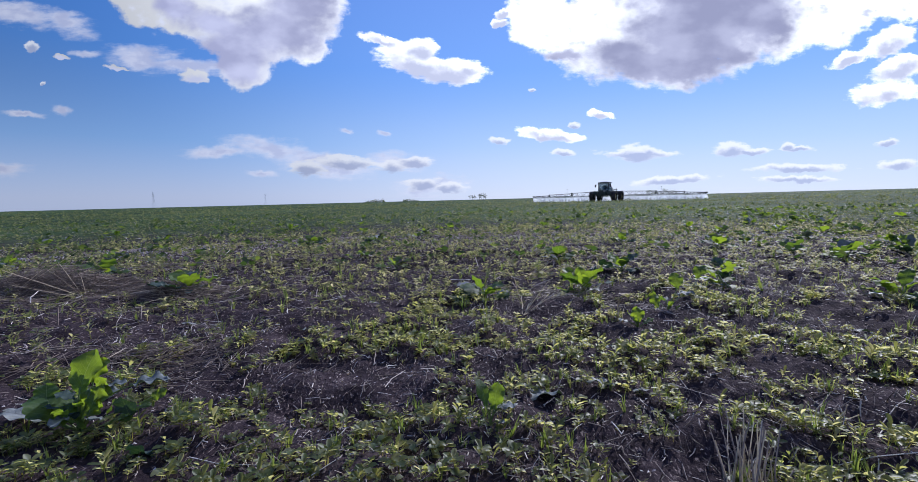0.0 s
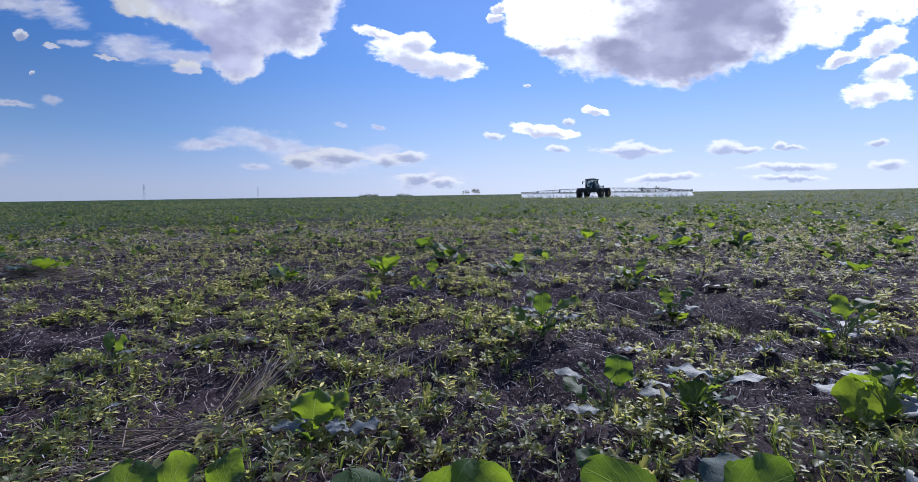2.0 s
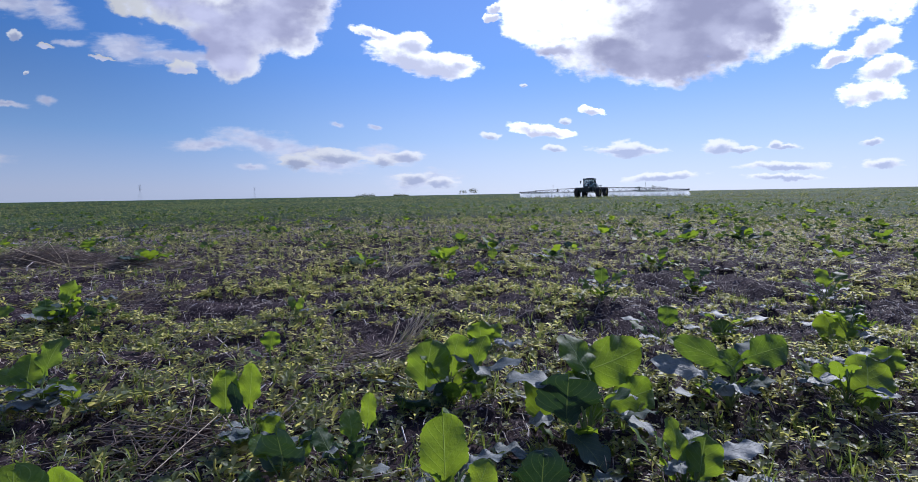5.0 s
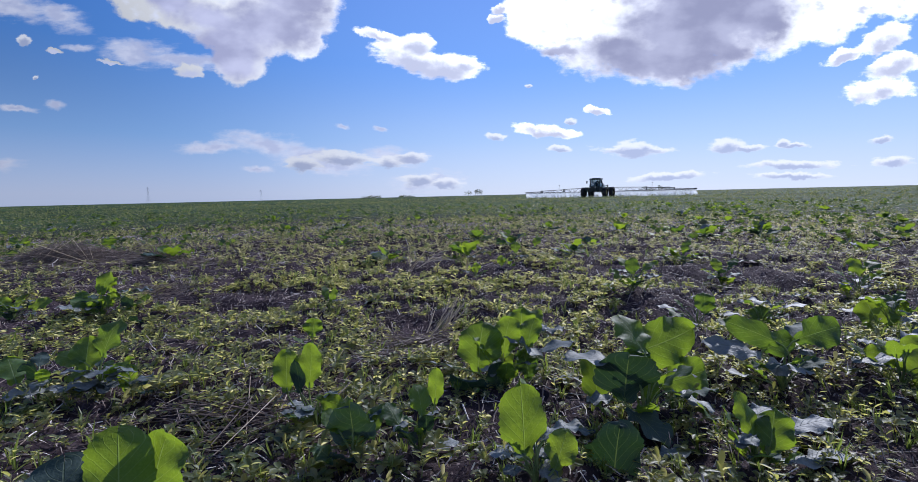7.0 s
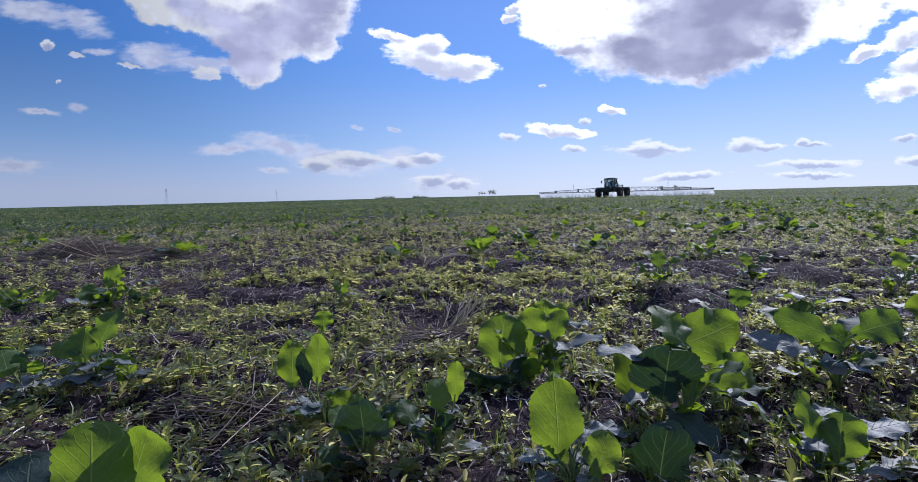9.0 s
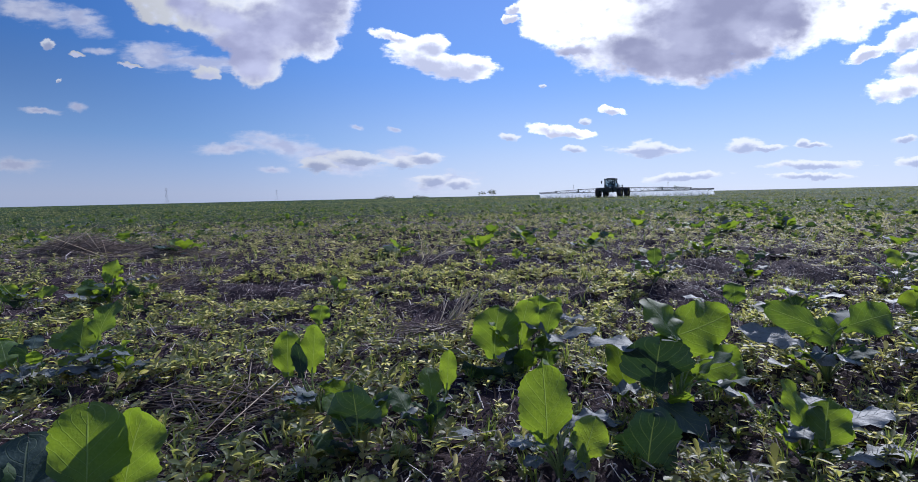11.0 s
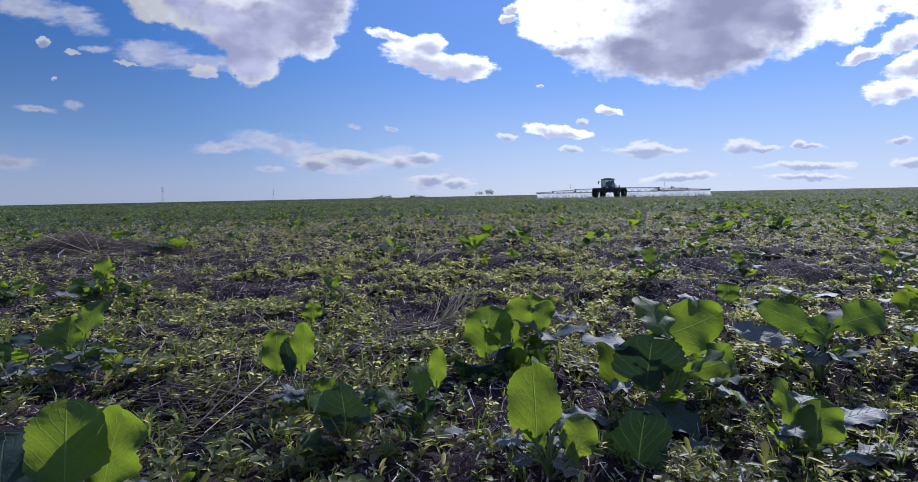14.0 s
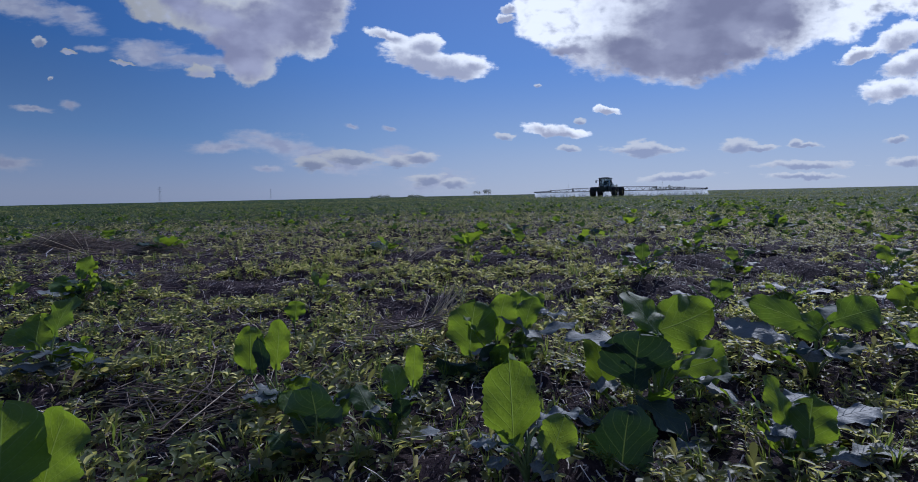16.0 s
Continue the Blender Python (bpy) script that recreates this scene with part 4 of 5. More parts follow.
def blade_mesh(center, length, width, heading, pitch, roll, seed, mat, rows=56, cols=9):
    g = np.random.default_rng(seed)
    h, p, r = radians(heading), radians(pitch), radians(roll)
    a = np.array((math.sin(h) * math.cos(p), math.cos(h) * math.cos(p), math.sin(p)))
    s = np.array((math.cos(h), -math.sin(h), 0.0))
    n = np.cross(s, a)
    s, n = s * math.cos(r) + n * math.sin(r), n * math.cos(r) - s * math.sin(r)
    u, v = np.meshgrid(np.linspace(0, 1, rows), np.linspace(-1, 1, cols), indexing="ij")
    neck = 0.20 + 0.16 * np.clip(np.sin(u * 21.0), 0, 1) * (u < 0.36)
    rise = np.clip((u - 0.04) / 0.34, 0, 1)
    body = neck + (1 - neck) * rise * rise * (3 - 2 * rise)
    body = body * np.sqrt(np.clip(1 - (np.clip(u - 0.50, 0, 1) / 0.50) ** 2.5, 0.0, 1)) + 0.01
    left, right = g.uniform(0, 6.28, 2)
    # rounded, uneven scallops with sharp notches between them
    teeth = np.abs(np.sin(u * g.uniform(27, 36) + 1.6 * np.sin(u * 7 + np.where(v < 0, right, left)) + np.where(v < 0, left, right))) ** 0.8
    depth = 0.5 + 0.5 * np.sin(u * g.uniform(5, 9) + np.where(v < 0, left * 2, right * 2))
    waves = np.sin(u * g.uniform(11, 16) + np.where(v < 0, right, left)) + 0.4 * np.sin(u * 31 + np.where(v < 0, left, right) * 2)
    notch = 1 + (0.038 * waves + (0.030 + 0.075 * depth) * (teeth - 0.6)) * np.abs(v) ** 2
    half = width / 2 * body * notch
    bend, fold, ruff = g.uniform(0.05, 0.38), g.uniform(-0.20, 0.26), g.uniform(0.06, 0.13)
    z = fold * np.abs(v) * half - bend * length * (u - 0.35) ** 2
    z += ruff * width * np.abs(v) ** 2.2 * np.sin(u * g.uniform(11, 17) + np.where(v < 0, left, right))
    side = g.normal(0, 0.05) * length * u ** 2
    # the tip is blunt and scalloped, often with a shallow notch
    lobes = np.cos(v * g.uniform(2.4, 3.6) + g.uniform(-0.6, 0.6)) * g.uniform(-0.09, 0.06) + 0.018 * np.sin(v * g.uniform(9, 13) + left)
    lobes = lobes * np.clip((u - 0.55) / 0.45, 0, 1) ** 2
    pts = np.asarray(center)[None, None] + a * ((u - 0.5 + lobes) * length)[..., None] + s * (v * half + side)[..., None] + n * z[..., None]
    i = np.arange(rows - 1)[:, None] * cols + np.arange(cols - 1)[None]
    f = np.stack((i, i + 1, i + cols + 1, i + cols), -1).reshape(-1, 4)
    uv = np.stack(((v + 1) / 2, u), -1).reshape(-1, 2)
    me = mesh_from("leaf", pts.reshape(-1, 3), f, mat, True, uv)
    foot = pts[0, cols // 2]
    return me, Vector(foot), Vector(a)


def petiole(foot, way, radius):
    """A bent stalk from the crown at the origin to the foot of a blade."""
    bm = bmesh.new()
    end = foot + way * 0.012
    c1, c2 = Vector((foot.x * 0.15, foot.y * 0.15, max(foot.z, 0.0) * 0.5)), foot - way * 0.35 * foot.length
    rings = []
    for k in range(8):
        t = k / 7
        p = c1 * (3 * t * (1 - t) ** 2) + c2 * (3 * t * t * (1 - t)) + end * t ** 3 + Vector((0, 0, -0.012)) * (1 - t) ** 3
        d = way if k == 7 else Vector((0, 0, 1)).lerp(way, t)
        q = d.to_track_quat("Z", "Y")
        rad = radius * (1.25 - 0.6 * t)
        rings.append([bm.verts.new(p + q @ Vector((math.cos(j * 1.2566) * rad, math.sin(j * 1.2566) * rad, 0))) for j in range(5)])
    for r0, r1 in zip(rings, rings[1:]):
        for j in range(5):
            bm.faces.new((r0[j], r0[(j + 1) % 5], r1[(j + 1) % 5], r1[j]))
    return bm


PLANT_LABELS = ("broad-leaved green brassica plant with wavy veined leaves in soil", "young green brassica plant with upright lobed leaves among weeds")
LEAF_LABELS = ("", "bluish grey-green waxy leaf with shade put into its colour", "pale grey-lavender leaf with dark veins and sheen put into its colour")
PLANTS = []


def brassica(x, y, leaves):
    """leaves: middle x, y, height over the ground, length, width, heading, pitch, roll, then 0 fresh, 1 painted shade,
    2 painted sheen.
    """
    z0 = float(ground_z(x, y))
    root = tagged(new("brassica_plant"), PLANT_LABELS[0 if len(leaves) > 5 else 1], "plant", "brassica plants")
    root.location = (x, y, z0)
    for k, (lx, ly, lz, length, width, heading, pitch, roll, tone) in enumerate(leaves):
        length, width = length * 0.92, width * 0.90
        zc = float(base_ground(lx, ly)) + lz - z0
        me, foot, way = blade_mesh((lx - x, ly - y, max(zc, 0.02)), length, width, heading, pitch, roll, int(abs(x) * 971 + abs(y) * 313 + k * 17), (BLADE, SHADEBLADE, SHEENBLADE)[int(tone)])
        leaf = part_mesh("leaf", me, root, LEAF_LABELS[int(tone)])
        part("leaf_stalk", petiole(foot, way, 0.0016 + width * 0.016), STALK, leaf, "pale green leaf stalk", True)
    g = np.random.default_rng(int(abs(x) * 517 + abs(y) * 911))
    typical = float(np.mean([row[3] for row in leaves]))
    for k in range(12 if len(leaves) > 4 else 5):
        heading, pitch = g.uniform(0, 360), g.uniform(-8, 62)
        length, out_ = typical * g.uniform(0.32, 0.70), typical * g.uniform(0.10, 0.60)
        mid = (math.sin(radians(heading)) * (out_ + length * 0.4), math.cos(radians(heading)) * (out_ + length * 0.4), g.uniform(0.015, 0.035) + typical * g.uniform(0.05, 0.75))
        # the flattest leaves get the painted sheen, slightly raised ones the painted shade
        tone = 2 if pitch < 18 else pitch < 28
        me, foot, way = blade_mesh(mid, length, length * g.uniform(0.5, 0.75), heading, pitch, g.normal(0, 12), int(g.integers(1, 99999)), (BLADE, SHADEBLADE, SHEENBLADE)[int(tone)], 34, 7)
        leaf = part_mesh("leaf", me, root, LEAF_LABELS[int(tone)])
        part("leaf_stalk", petiole(foot, way, 0.0018), STALK, leaf, "pale green leaf stalk", True)
    PLANTS.append(root)
    return root


brassica(1.060, 0.100, [
    (1.149, 0.214, 0.124, 0.192, 0.126, 78, 10, -64, 0),
    (1.196, 0.207, 0.041, 0.145, 0.106, 80, 12, -68, 0),
    (1.011, 0.087, 0.089, 0.142, 0.148, 190, 70, 0, 1),
    (0.961, 0.154, 0.062, 0.133, 0.082, -20, 72, 0, 0),
    (0.942, 0.110, 0.127, 0.132, 0.084, -80, 6, 0, 2),
    (1.044, 0.040, 0.008, 0.125, 0.091, 140, -14, 0, 1),
    (1.166, 0.095, 0.033, 0.107, 0.072, 100, -22, 0, 2),
    (1.051, 0.166, 0.164, 0.114, 0.101, -30, 45, 0, 0),
    (0.912, -0.151, 0.029, 0.182, 0.109, 182, 82, 0, 1)])
brassica(0.760, 0.250, [
    (0.696, 0.260, 0.114, 0.133, 0.126, 8, 66, 0, 0),
    (0.762, 0.273, 0.134, 0.115, 0.083, 20, 70, 0, 0),
    (0.830, 0.295, 0.139, 0.091, 0.065, 30, 60, 0, 0),
    (0.810, 0.252, 0.114, 0.113, 0.069, 95, -30, 0, 2),
    (0.817, 0.257, 0.066, 0.088, 0.069, -25, 65, 0, 0),
    (0.586, 0.254, 0.075, 0.095, 0.044, -85, 8, -20, 2),
    (0.668, 0.192, 0.042, 0.096, 0.108, 200, 52, 0, 1),
    (0.740, 0.224, 0.047, 0.111, 0.062, 170, 74, 0, 1),
    (0.894, 0.283, 0.105, 0.103, 0.064, 80, 18, 0, 2)])
brassica(0.880, 0.640, [
    (0.855, 0.650, 0.082, 0.088, 0.098, 5, 72, 0, 0),
    (0.900, 0.655, 0.085, 0.075, 0.060, 35, 50, 0, 0),
    (0.960, 0.640, 0.050, 0.080, 0.052, 80, 12, 0, 2),
    (0.845, 0.610, 0.040, 0.060, 0.045, 190, 40, 0, 1),
    (0.815, 0.630, 0.055, 0.085, 0.050, -70, 10, 0, 2)])
brassica(0.766, -0.214, [
    (0.744, -0.203, 0.134, 0.133, 0.086, -12, 78, 0, 0),
    (0.801, -0.226, 0.096, 0.065, 0.054, 45, 55, -30, 0),
    (0.811, -0.175, 0.103, 0.081, 0.048, 65, 8, 10, 2),
    (0.786, -0.230, 0.059, 0.048, 0.035, 120, -8, 0, 2),
    (0.713, -0.190, 0.070, 0.045, 0.029, -80, 10, 0, 2)])
brassica(0.447, -0.094, [
    (0.445, -0.086, 0.077, 0.118, 0.095, 180, 68, 0, 1),
    (0.437, -0.120, 0.030, 0.063, 0.052, 200, 40, 0, 1),
    (0.397, -0.102, 0.016, 0.065, 0.045, -60, 22, 0, 0),
    (0.482, -0.065, 0.076, 0.074, 0.049, 40, 50, 0, 0)])
brassica(0.567, -0.079, [
    (0.569, -0.068, 0.117, 0.060, 0.045, -25, 64, 0, 0),
    (0.519, -0.072, 0.091, 0.058, 0.048, -50, 48, 0, 0),
    (0.598, -0.046, 0.133, 0.071, 0.035, 10, 76, 0, 0),
    (0.583, -0.091, 0.081, 0.057, 0.033, 170, 70, 0, 1),
    (0.620, -0.085, 0.040, 0.048, 0.034, 85, 10, 0, 2),
    (0.549, -0.094, 0.061, 0.062, 0.047, 205, 55, 0, 1)])
brassica(0.330, 0.090, [
    (0.262, 0.100, 0.118, 0.099, 0.062, -20, 72, 0, 0),
    (0.315, 0.112, 0.124, 0.100, 0.062, 15, 72, 0, 0),
    (0.299, 0.070, 0.117, 0.085, 0.034, 185, 82, 0, 1),
    (0.364, 0.086, 0.052, 0.071, 0.041, 85, -20, -62, 0),
    (0.254, 0.085, 0.068, 0.054, 0.033, -85, -35, 0, 2)])
brassica(0.235, -0.370, [
    (0.210, -0.365, 0.160, 0.105, 0.092, -14, 74, 0, 0),
    (0.246, -0.350, 0.148, 0.102, 0.090, 14, 72, 0, 0),
    (0.147, -0.380, 0.138, 0.095, 0.100, -40, 60, 0, 1),
    (0.287, -0.390, 0.118, 0.095, 0.080, 70, 12, 0, 2),
    (0.167, -0.370, 0.125, 0.090, 0.080, -60, 40, 0, 0)])
brassica(-0.253, 0.241, [
    (-0.232, 0.257, 0.162, 0.105, 0.094, 20, 62, 0, 0),
    (-0.282, 0.243, 0.123, 0.093, 0.075, -25, 58, 0, 0),
    (-0.312, 0.232, 0.120, 0.075, 0.052, -85, 15, 35, 0),
    (-0.233, 0.220, 0.089, 0.125, 0.063, 80, 10, 0, 2),
    (-0.262, 0.198, 0.070, 0.112, 0.056, -100, 5, 0, 2),
    (-0.202, 0.251, 0.087, 0.071, 0.047, 40, 45, 0, 0)])
brassica(-0.177, 0.245, [
    (-0.191, 0.251, 0.057, 0.071, 0.049, -15, 68, 0, 0),
    (-0.162, 0.251, 0.057, 0.071, 0.047, 75, 15, 0, 2),
    (-0.132, 0.229, 0.027, 0.057, 0.037, 150, 25, 0, 1)])
brassica(-0.385, 0.213, [
    (-0.388, 0.222, 0.088, 0.092, 0.074, 185, 55, 0, 1),
    (-0.377, 0.188, 0.052, 0.100, 0.077, -120, 12, 0, 2),
    (-0.326, 0.209, 0.053, 0.102, 0.057, 85, 8, 0, 2),
    (-0.449, 0.222, 0.100, 0.092, 0.080, -50, 40, 0, 0)])
brassica(-0.940, 1.220, [
    (-0.931, 1.234, 0.144, 0.109, 0.092, 10, 66, 0, 0),
    (-0.915, 1.226, 0.062, 0.125, 0.125, 35, 52, 0, 0),
    (-0.828, 1.226, 0.040, 0.117, 0.083, 70, 28, 0, 0),
    (-1.002, 1.205, 0.067, 0.132, 0.116, -60, 35, 0, 0),
    (-0.795, 1.272, 0.102, 0.102, 0.068, 80, 10, 0, 2),
    (-1.089, 1.221, 0.040, 0.117, 0.075, -90, 12, 0, 2),
    (-1.028, 1.228, 0.088, 0.060, 0.058, -35, 58, 0, 0),
    (-0.699, 1.079, -0.005, 0.068, 0.064, 190, 50, 0, 1),
    (-0.972, 1.204, 0.048, 0.085, 0.085, 195, 60, 0, 1),
    (-0.914, 1.252, 0.141, 0.068, 0.064, 5, 60, 0, 0),
    (-0.892, 1.207, 0.081, 0.076, 0.066, 20, 62, 0, 0),
    (-0.806, 1.196, 0.062, 0.075, 0.056, 170, 65, 0, 1),
    (-0.876, 1.259, 0.100, 0.064, 0.044, 80, 10, 0, 2),
    (-0.760, 1.247, 0.074, 0.044, 0.029, 70, 25, -50, 0)])
brassica(1.470, 0.250, [
    (1.562, 0.258, 0.132, 0.150, 0.090, 82, 14, -60, 0),
    (1.459, 0.257, 0.104, 0.110, 0.070, 75, 12, -62, 0),
    (1.384, 0.246, 0.140, 0.150, 0.072, -75, 22, 62, 0),
    (1.551, 0.312, 0.125, 0.110, 0.077, 60, 20, 10, 1),
    (1.334, 0.238, 0.105, 0.135, 0.073, -70, 14, 25, 2),
    (1.494, 0.215, 0.049, 0.071, 0.041, 95, -10, 0, 2),
    (1.398, 0.205, 0.072, 0.081, 0.061, 150, 25, 0, 1),
    (1.342, 0.221, 0.039, 0.082, 0.057, -120, 15, 0, 2),
    (1.363, 0.301, 0.136, 0.087, 0.055, -40, 25, 0, 0)])
brassica(1.740, 0.780, [
    (1.746, 0.783, 0.033, 0.101, 0.090, 5, 64, 0, 0),
    (1.754, 0.839, 0.087, 0.116, 0.075, -60, 10, 0, 2),
    (1.887, 0.819, 0.068, 0.103, 0.051, 85, 8, 0, 2),
    (1.643, 0.783, 0.049, 0.090, 0.056, -85, 6, 0, 2),
    (1.758, 0.730, -0.001, 0.087, 0.054, 150, 15, 0, 1)])
brassica(1.188, -0.097, [
    (1.176, -0.090, 0.078, 0.096, 0.053, -25, 68, 0, 0),
    (1.212, -0.102, 0.053, 0.095, 0.079, 30, 58, 0, 0),
    (1.220, -0.059, 0.073, 0.078, 0.050, 60, 8, 0, 2),
    (1.300, -0.070, 0.052, 0.110, 0.060, 82, 12, 0, 2),
    (1.273, -0.115, 0.005, 0.089, 0.052, 95, 2, 0, 2),
    (1.175, -0.135, 0.026, 0.070, 0.055, 180, 30, 0, 1)])
brassica(1.560, 0.880, [
    (1.588, 0.887, 0.067, 0.089, 0.081, 20, 62, 0, 0),
    (1.473, 0.862, 0.036, 0.094, 0.071, -50, 30, 0, 0),
    (1.456, 0.741, 0.035, 0.099, 0.049, -100, 10, 0, 2),
    (1.467, 0.943, 0.048, 0.086, 0.062, -60, 12, 0, 2)])
brassica(2.160, 0.720, [
    (2.103, 0.723, 0.040, 0.134, 0.156, 0, 60, 0, 0),
    (2.194, 0.721, 0.004, 0.123, 0.078, 70, 12, 0, 2),
    (2.076, 0.764, 0.055, 0.114, 0.069, -60, 8, 0, 2),
    (2.222, 0.778, 0.070, 0.104, 0.092, 30, 50, 0, 0),
    (2.222, 0.687, -0.046, 0.099, 0.077, 100, 10, 0, 2)])
brassica(1.464, 1.315, [
    (1.463, 1.330, 0.154, 0.090, 0.070, 10, 64, 0, 0),
    (1.398, 1.325, 0.116, 0.090, 0.070, -40, 50, 0, 0),
    (1.352, 1.298, 0.055, 0.080, 0.065, -70, 35, 0, 0),
    (1.550, 1.351, 0.150, 0.100, 0.060, 60, 30, 0, 0),
    (1.568, 1.327, 0.100, 0.090, 0.060, 80, 14, 0, 2),
    (1.445, 1.391, 0.161, 0.090, 0.060, -20, 40, 0, 0),
    (1.471, 1.273, 0.083, 0.080, 0.060, 170, 30, 0, 1)])
brassica(2.108, 1.732, [
    (2.082, 1.739, 0.084, 0.090, 0.070, 0, 58, 0, 0),
    (2.169, 1.742, 0.097, 0.090, 0.060, 50, 34, 0, 0),
    (2.185, 1.736, 0.035, 0.090, 0.060, 80, 14, 0, 2),
    (2.030, 1.735, 0.048, 0.080, 0.060, -60, 24, 0, 0),
    (2.086, 1.687, 0.059, 0.080, 0.060, 170, 35, 0, 1)])
brassica(2.523, 1.316, [
    (2.522, 1.328, 0.122, 0.100, 0.080, 5, 58, 0, 0),
    (2.439, 1.324, 0.097, 0.100, 0.070, -50, 40, 0, 0),
    (2.600, 1.330, 0.133, 0.100, 0.070, 50, 30, 0, 0),
    (2.614, 1.324, 0.068, 0.100, 0.060, 80, 10, 0, 2),
    (2.438, 1.279, 0.052, 0.090, 0.060, -130, 14, 0, 2)])
brassica(1.733, 0.204, [
    (1.775, 0.195, 0.072, 0.150, 0.120, 40, 52, -10, 0),
    (1.859, 0.291, 0.098, 0.150, 0.085, 84, 4, 0, 2),
    (1.720, 0.240, 0.070, 0.100, 0.060, -70, 14, 50, 0),
    (1.878, 0.261, 0.098, 0.090, 0.080, 40, 50, 0, 0),
    (1.663, 0.211, 0.065, 0.090, 0.060, -80, 10, 0, 2)])
brassica(0.999, 2.320, [
    (0.944, 2.325, 0.057, 0.080, 0.060, -10, 60, 0, 0),
    (1.041, 2.333, 0.150, 0.090, 0.070, 10, 60, 0, 0),
    (1.200, 2.436, 0.174, 0.090, 0.070, 40, 50, 0, 0),
    (1.082, 2.328, 0.094, 0.090, 0.060, 80, 12, 0, 2)])
brassica(0.768, 2.058, [
    (0.767, 2.064, 0.056, 0.070, 0.060, 10, 60, 0, 0),
    (0.706, 2.062, 0.034, 0.060, 0.040, -70, 15, 0, 2),
    (0.809, 2.060, 0.027, 0.060, 0.040, 70, 25, 0, 0)])
brassica(0.089, 1.158, [
    (0.101, 1.166, 0.082, 0.070, 0.045, 20, 64, 0, 0),
    (0.071, 1.167, 0.090, 0.070, 0.035, -30, 60, 0, 0),
    (0.132, 1.163, 0.060, 0.050, 0.035, 80, 12, 0, 2)])
brassica(-1.286, 1.168, [
    (-1.343, 1.173, 0.071, 0.090, 0.080, -20, 60, 0, 0),
    (-1.279, 1.195, 0.073, 0.090, 0.070, 20, 60, 0, 0),
    (-1.179, 1.177, 0.072, 0.100, 0.060, 75, 22, -50, 0),
    (-1.278, 1.122, 0.043, 0.090, 0.080, 190, 50, 0, 1),
    (-1.198, 1.143, 0.034, 0.080, 0.050, 100, 10, 0, 2),
    (-1.411, 1.169, 0.043, 0.090, 0.060, -80, 15, 0, 2)])
brassica(-4.213, 4.576, [
    (-4.292, 4.586, 0.120, 0.120, 0.090, -30, 50, 0, 0),
    (-4.217, 4.638, 0.127, 0.120, 0.080, 20, 55, 0, 0),
    (-4.075, 4.586, 0.075, 0.120, 0.070, 70, 20, 0, 0),
    (-4.338, 4.579, 0.055, 0.110, 0.070, -80, 15, 0, 2),
    (-4.139, 4.482, 0.053, 0.110, 0.090, 185, 50, 0, 1)])
brassica(0.165, 0.651, [
    (0.163, 0.655, 0.072, 0.066, 0.070, 0, 66, 0, 0),
    (0.113, 0.654, 0.030, 0.050, 0.025, -70, 25, 0, 0)])


def rosette(x, y, seed):
    """A farther plant: a low bush of a dozen leaves, upright ones in the middle."""
    g = np.random.default_rng(seed)
    root = tagged(new("brassica_plant"), "low bushy brassica plant with bright and grey-green leaves", "plant", "brassica plants")
    root.location = (x, y, float(ground_z(x, y)))
    n = int(g.integers(12, 16))
    for k in range(n):
        inner = k < n // 2
        heading, pitch = k * 137.5 + g.normal(0, 18), g.uniform(22, 60) if inner else g.uniform(-6, 28)
        length = g.uniform(0.075, 0.135)
        width, out_ = length * g.uniform(0.55, 0.85), g.uniform(0.01, 0.035) if inner else g.uniform(0.04, 0.085)
        h, p = radians(heading), radians(pitch)
        reach = out_ + math.cos(p) * length / 2
        mid = (math.sin(h) * reach, math.cos(h) * reach, (0.07 if inner else 0.045) + math.sin(p) * length / 2 + g.uniform(-0.02, 0.02))
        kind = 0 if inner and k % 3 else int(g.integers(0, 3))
        me, foot, way = blade_mesh(mid, length, width, heading, pitch, g.normal(0, 16), int(g.integers(1, 99999)), (BLADE, SHADEBLADE, SHEENBLADE)[kind], 17, 5)
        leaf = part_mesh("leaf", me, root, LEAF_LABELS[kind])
        part("leaf_stalk", petiole(foot, way, 0.0020), STALK, leaf, "pale green leaf stalk", True)
    PLANTS.append(root)
    return root


def more_plants():
    """Plants of the same kind farther off, mostly to the east."""
    g = np.random.default_rng(77)
    kinds = []
    done = 0
    while done < 172:
        r, a = 2.4 + 22.0 * g.uniform(0, 1) ** 1.2, radians(g.uniform(-46, 50))
        if done > 140:
            r, a = g.uniform(0.8, 9.0), radians(g.uniform(62, 298))
        x, y = 0.8 + r * math.sin(a), -0.7 + r * math.cos(a)
        if g.uniform() > 0.25 + 0.75 / (1 + math.exp(-(x - 0.8) * 1.2)):
            continue
        if min(math.hypot(x - p.location.x, y - p.location.y) for p in PLANTS) < 0.42 or (x < 1.6 and -0.9 < y < 2.6) or math.hypot(x - 0.5, y) < 0.9:
            continue
        done += 1
        if len(kinds) < 9:
            kinds.append(rosette(x, y, 400 + done))
            continue
        s = g.uniform(0.65, 1.1)
        PLANTS.append(copy_thing(kinds[int(g.integers(0, 9))], pose(x, y, float(ground_z(x, y)), 0, 0, g.uniform(0, 360)) @ Matrix.Diagonal((s, s, s * 0.8, 1))))


more_plants()


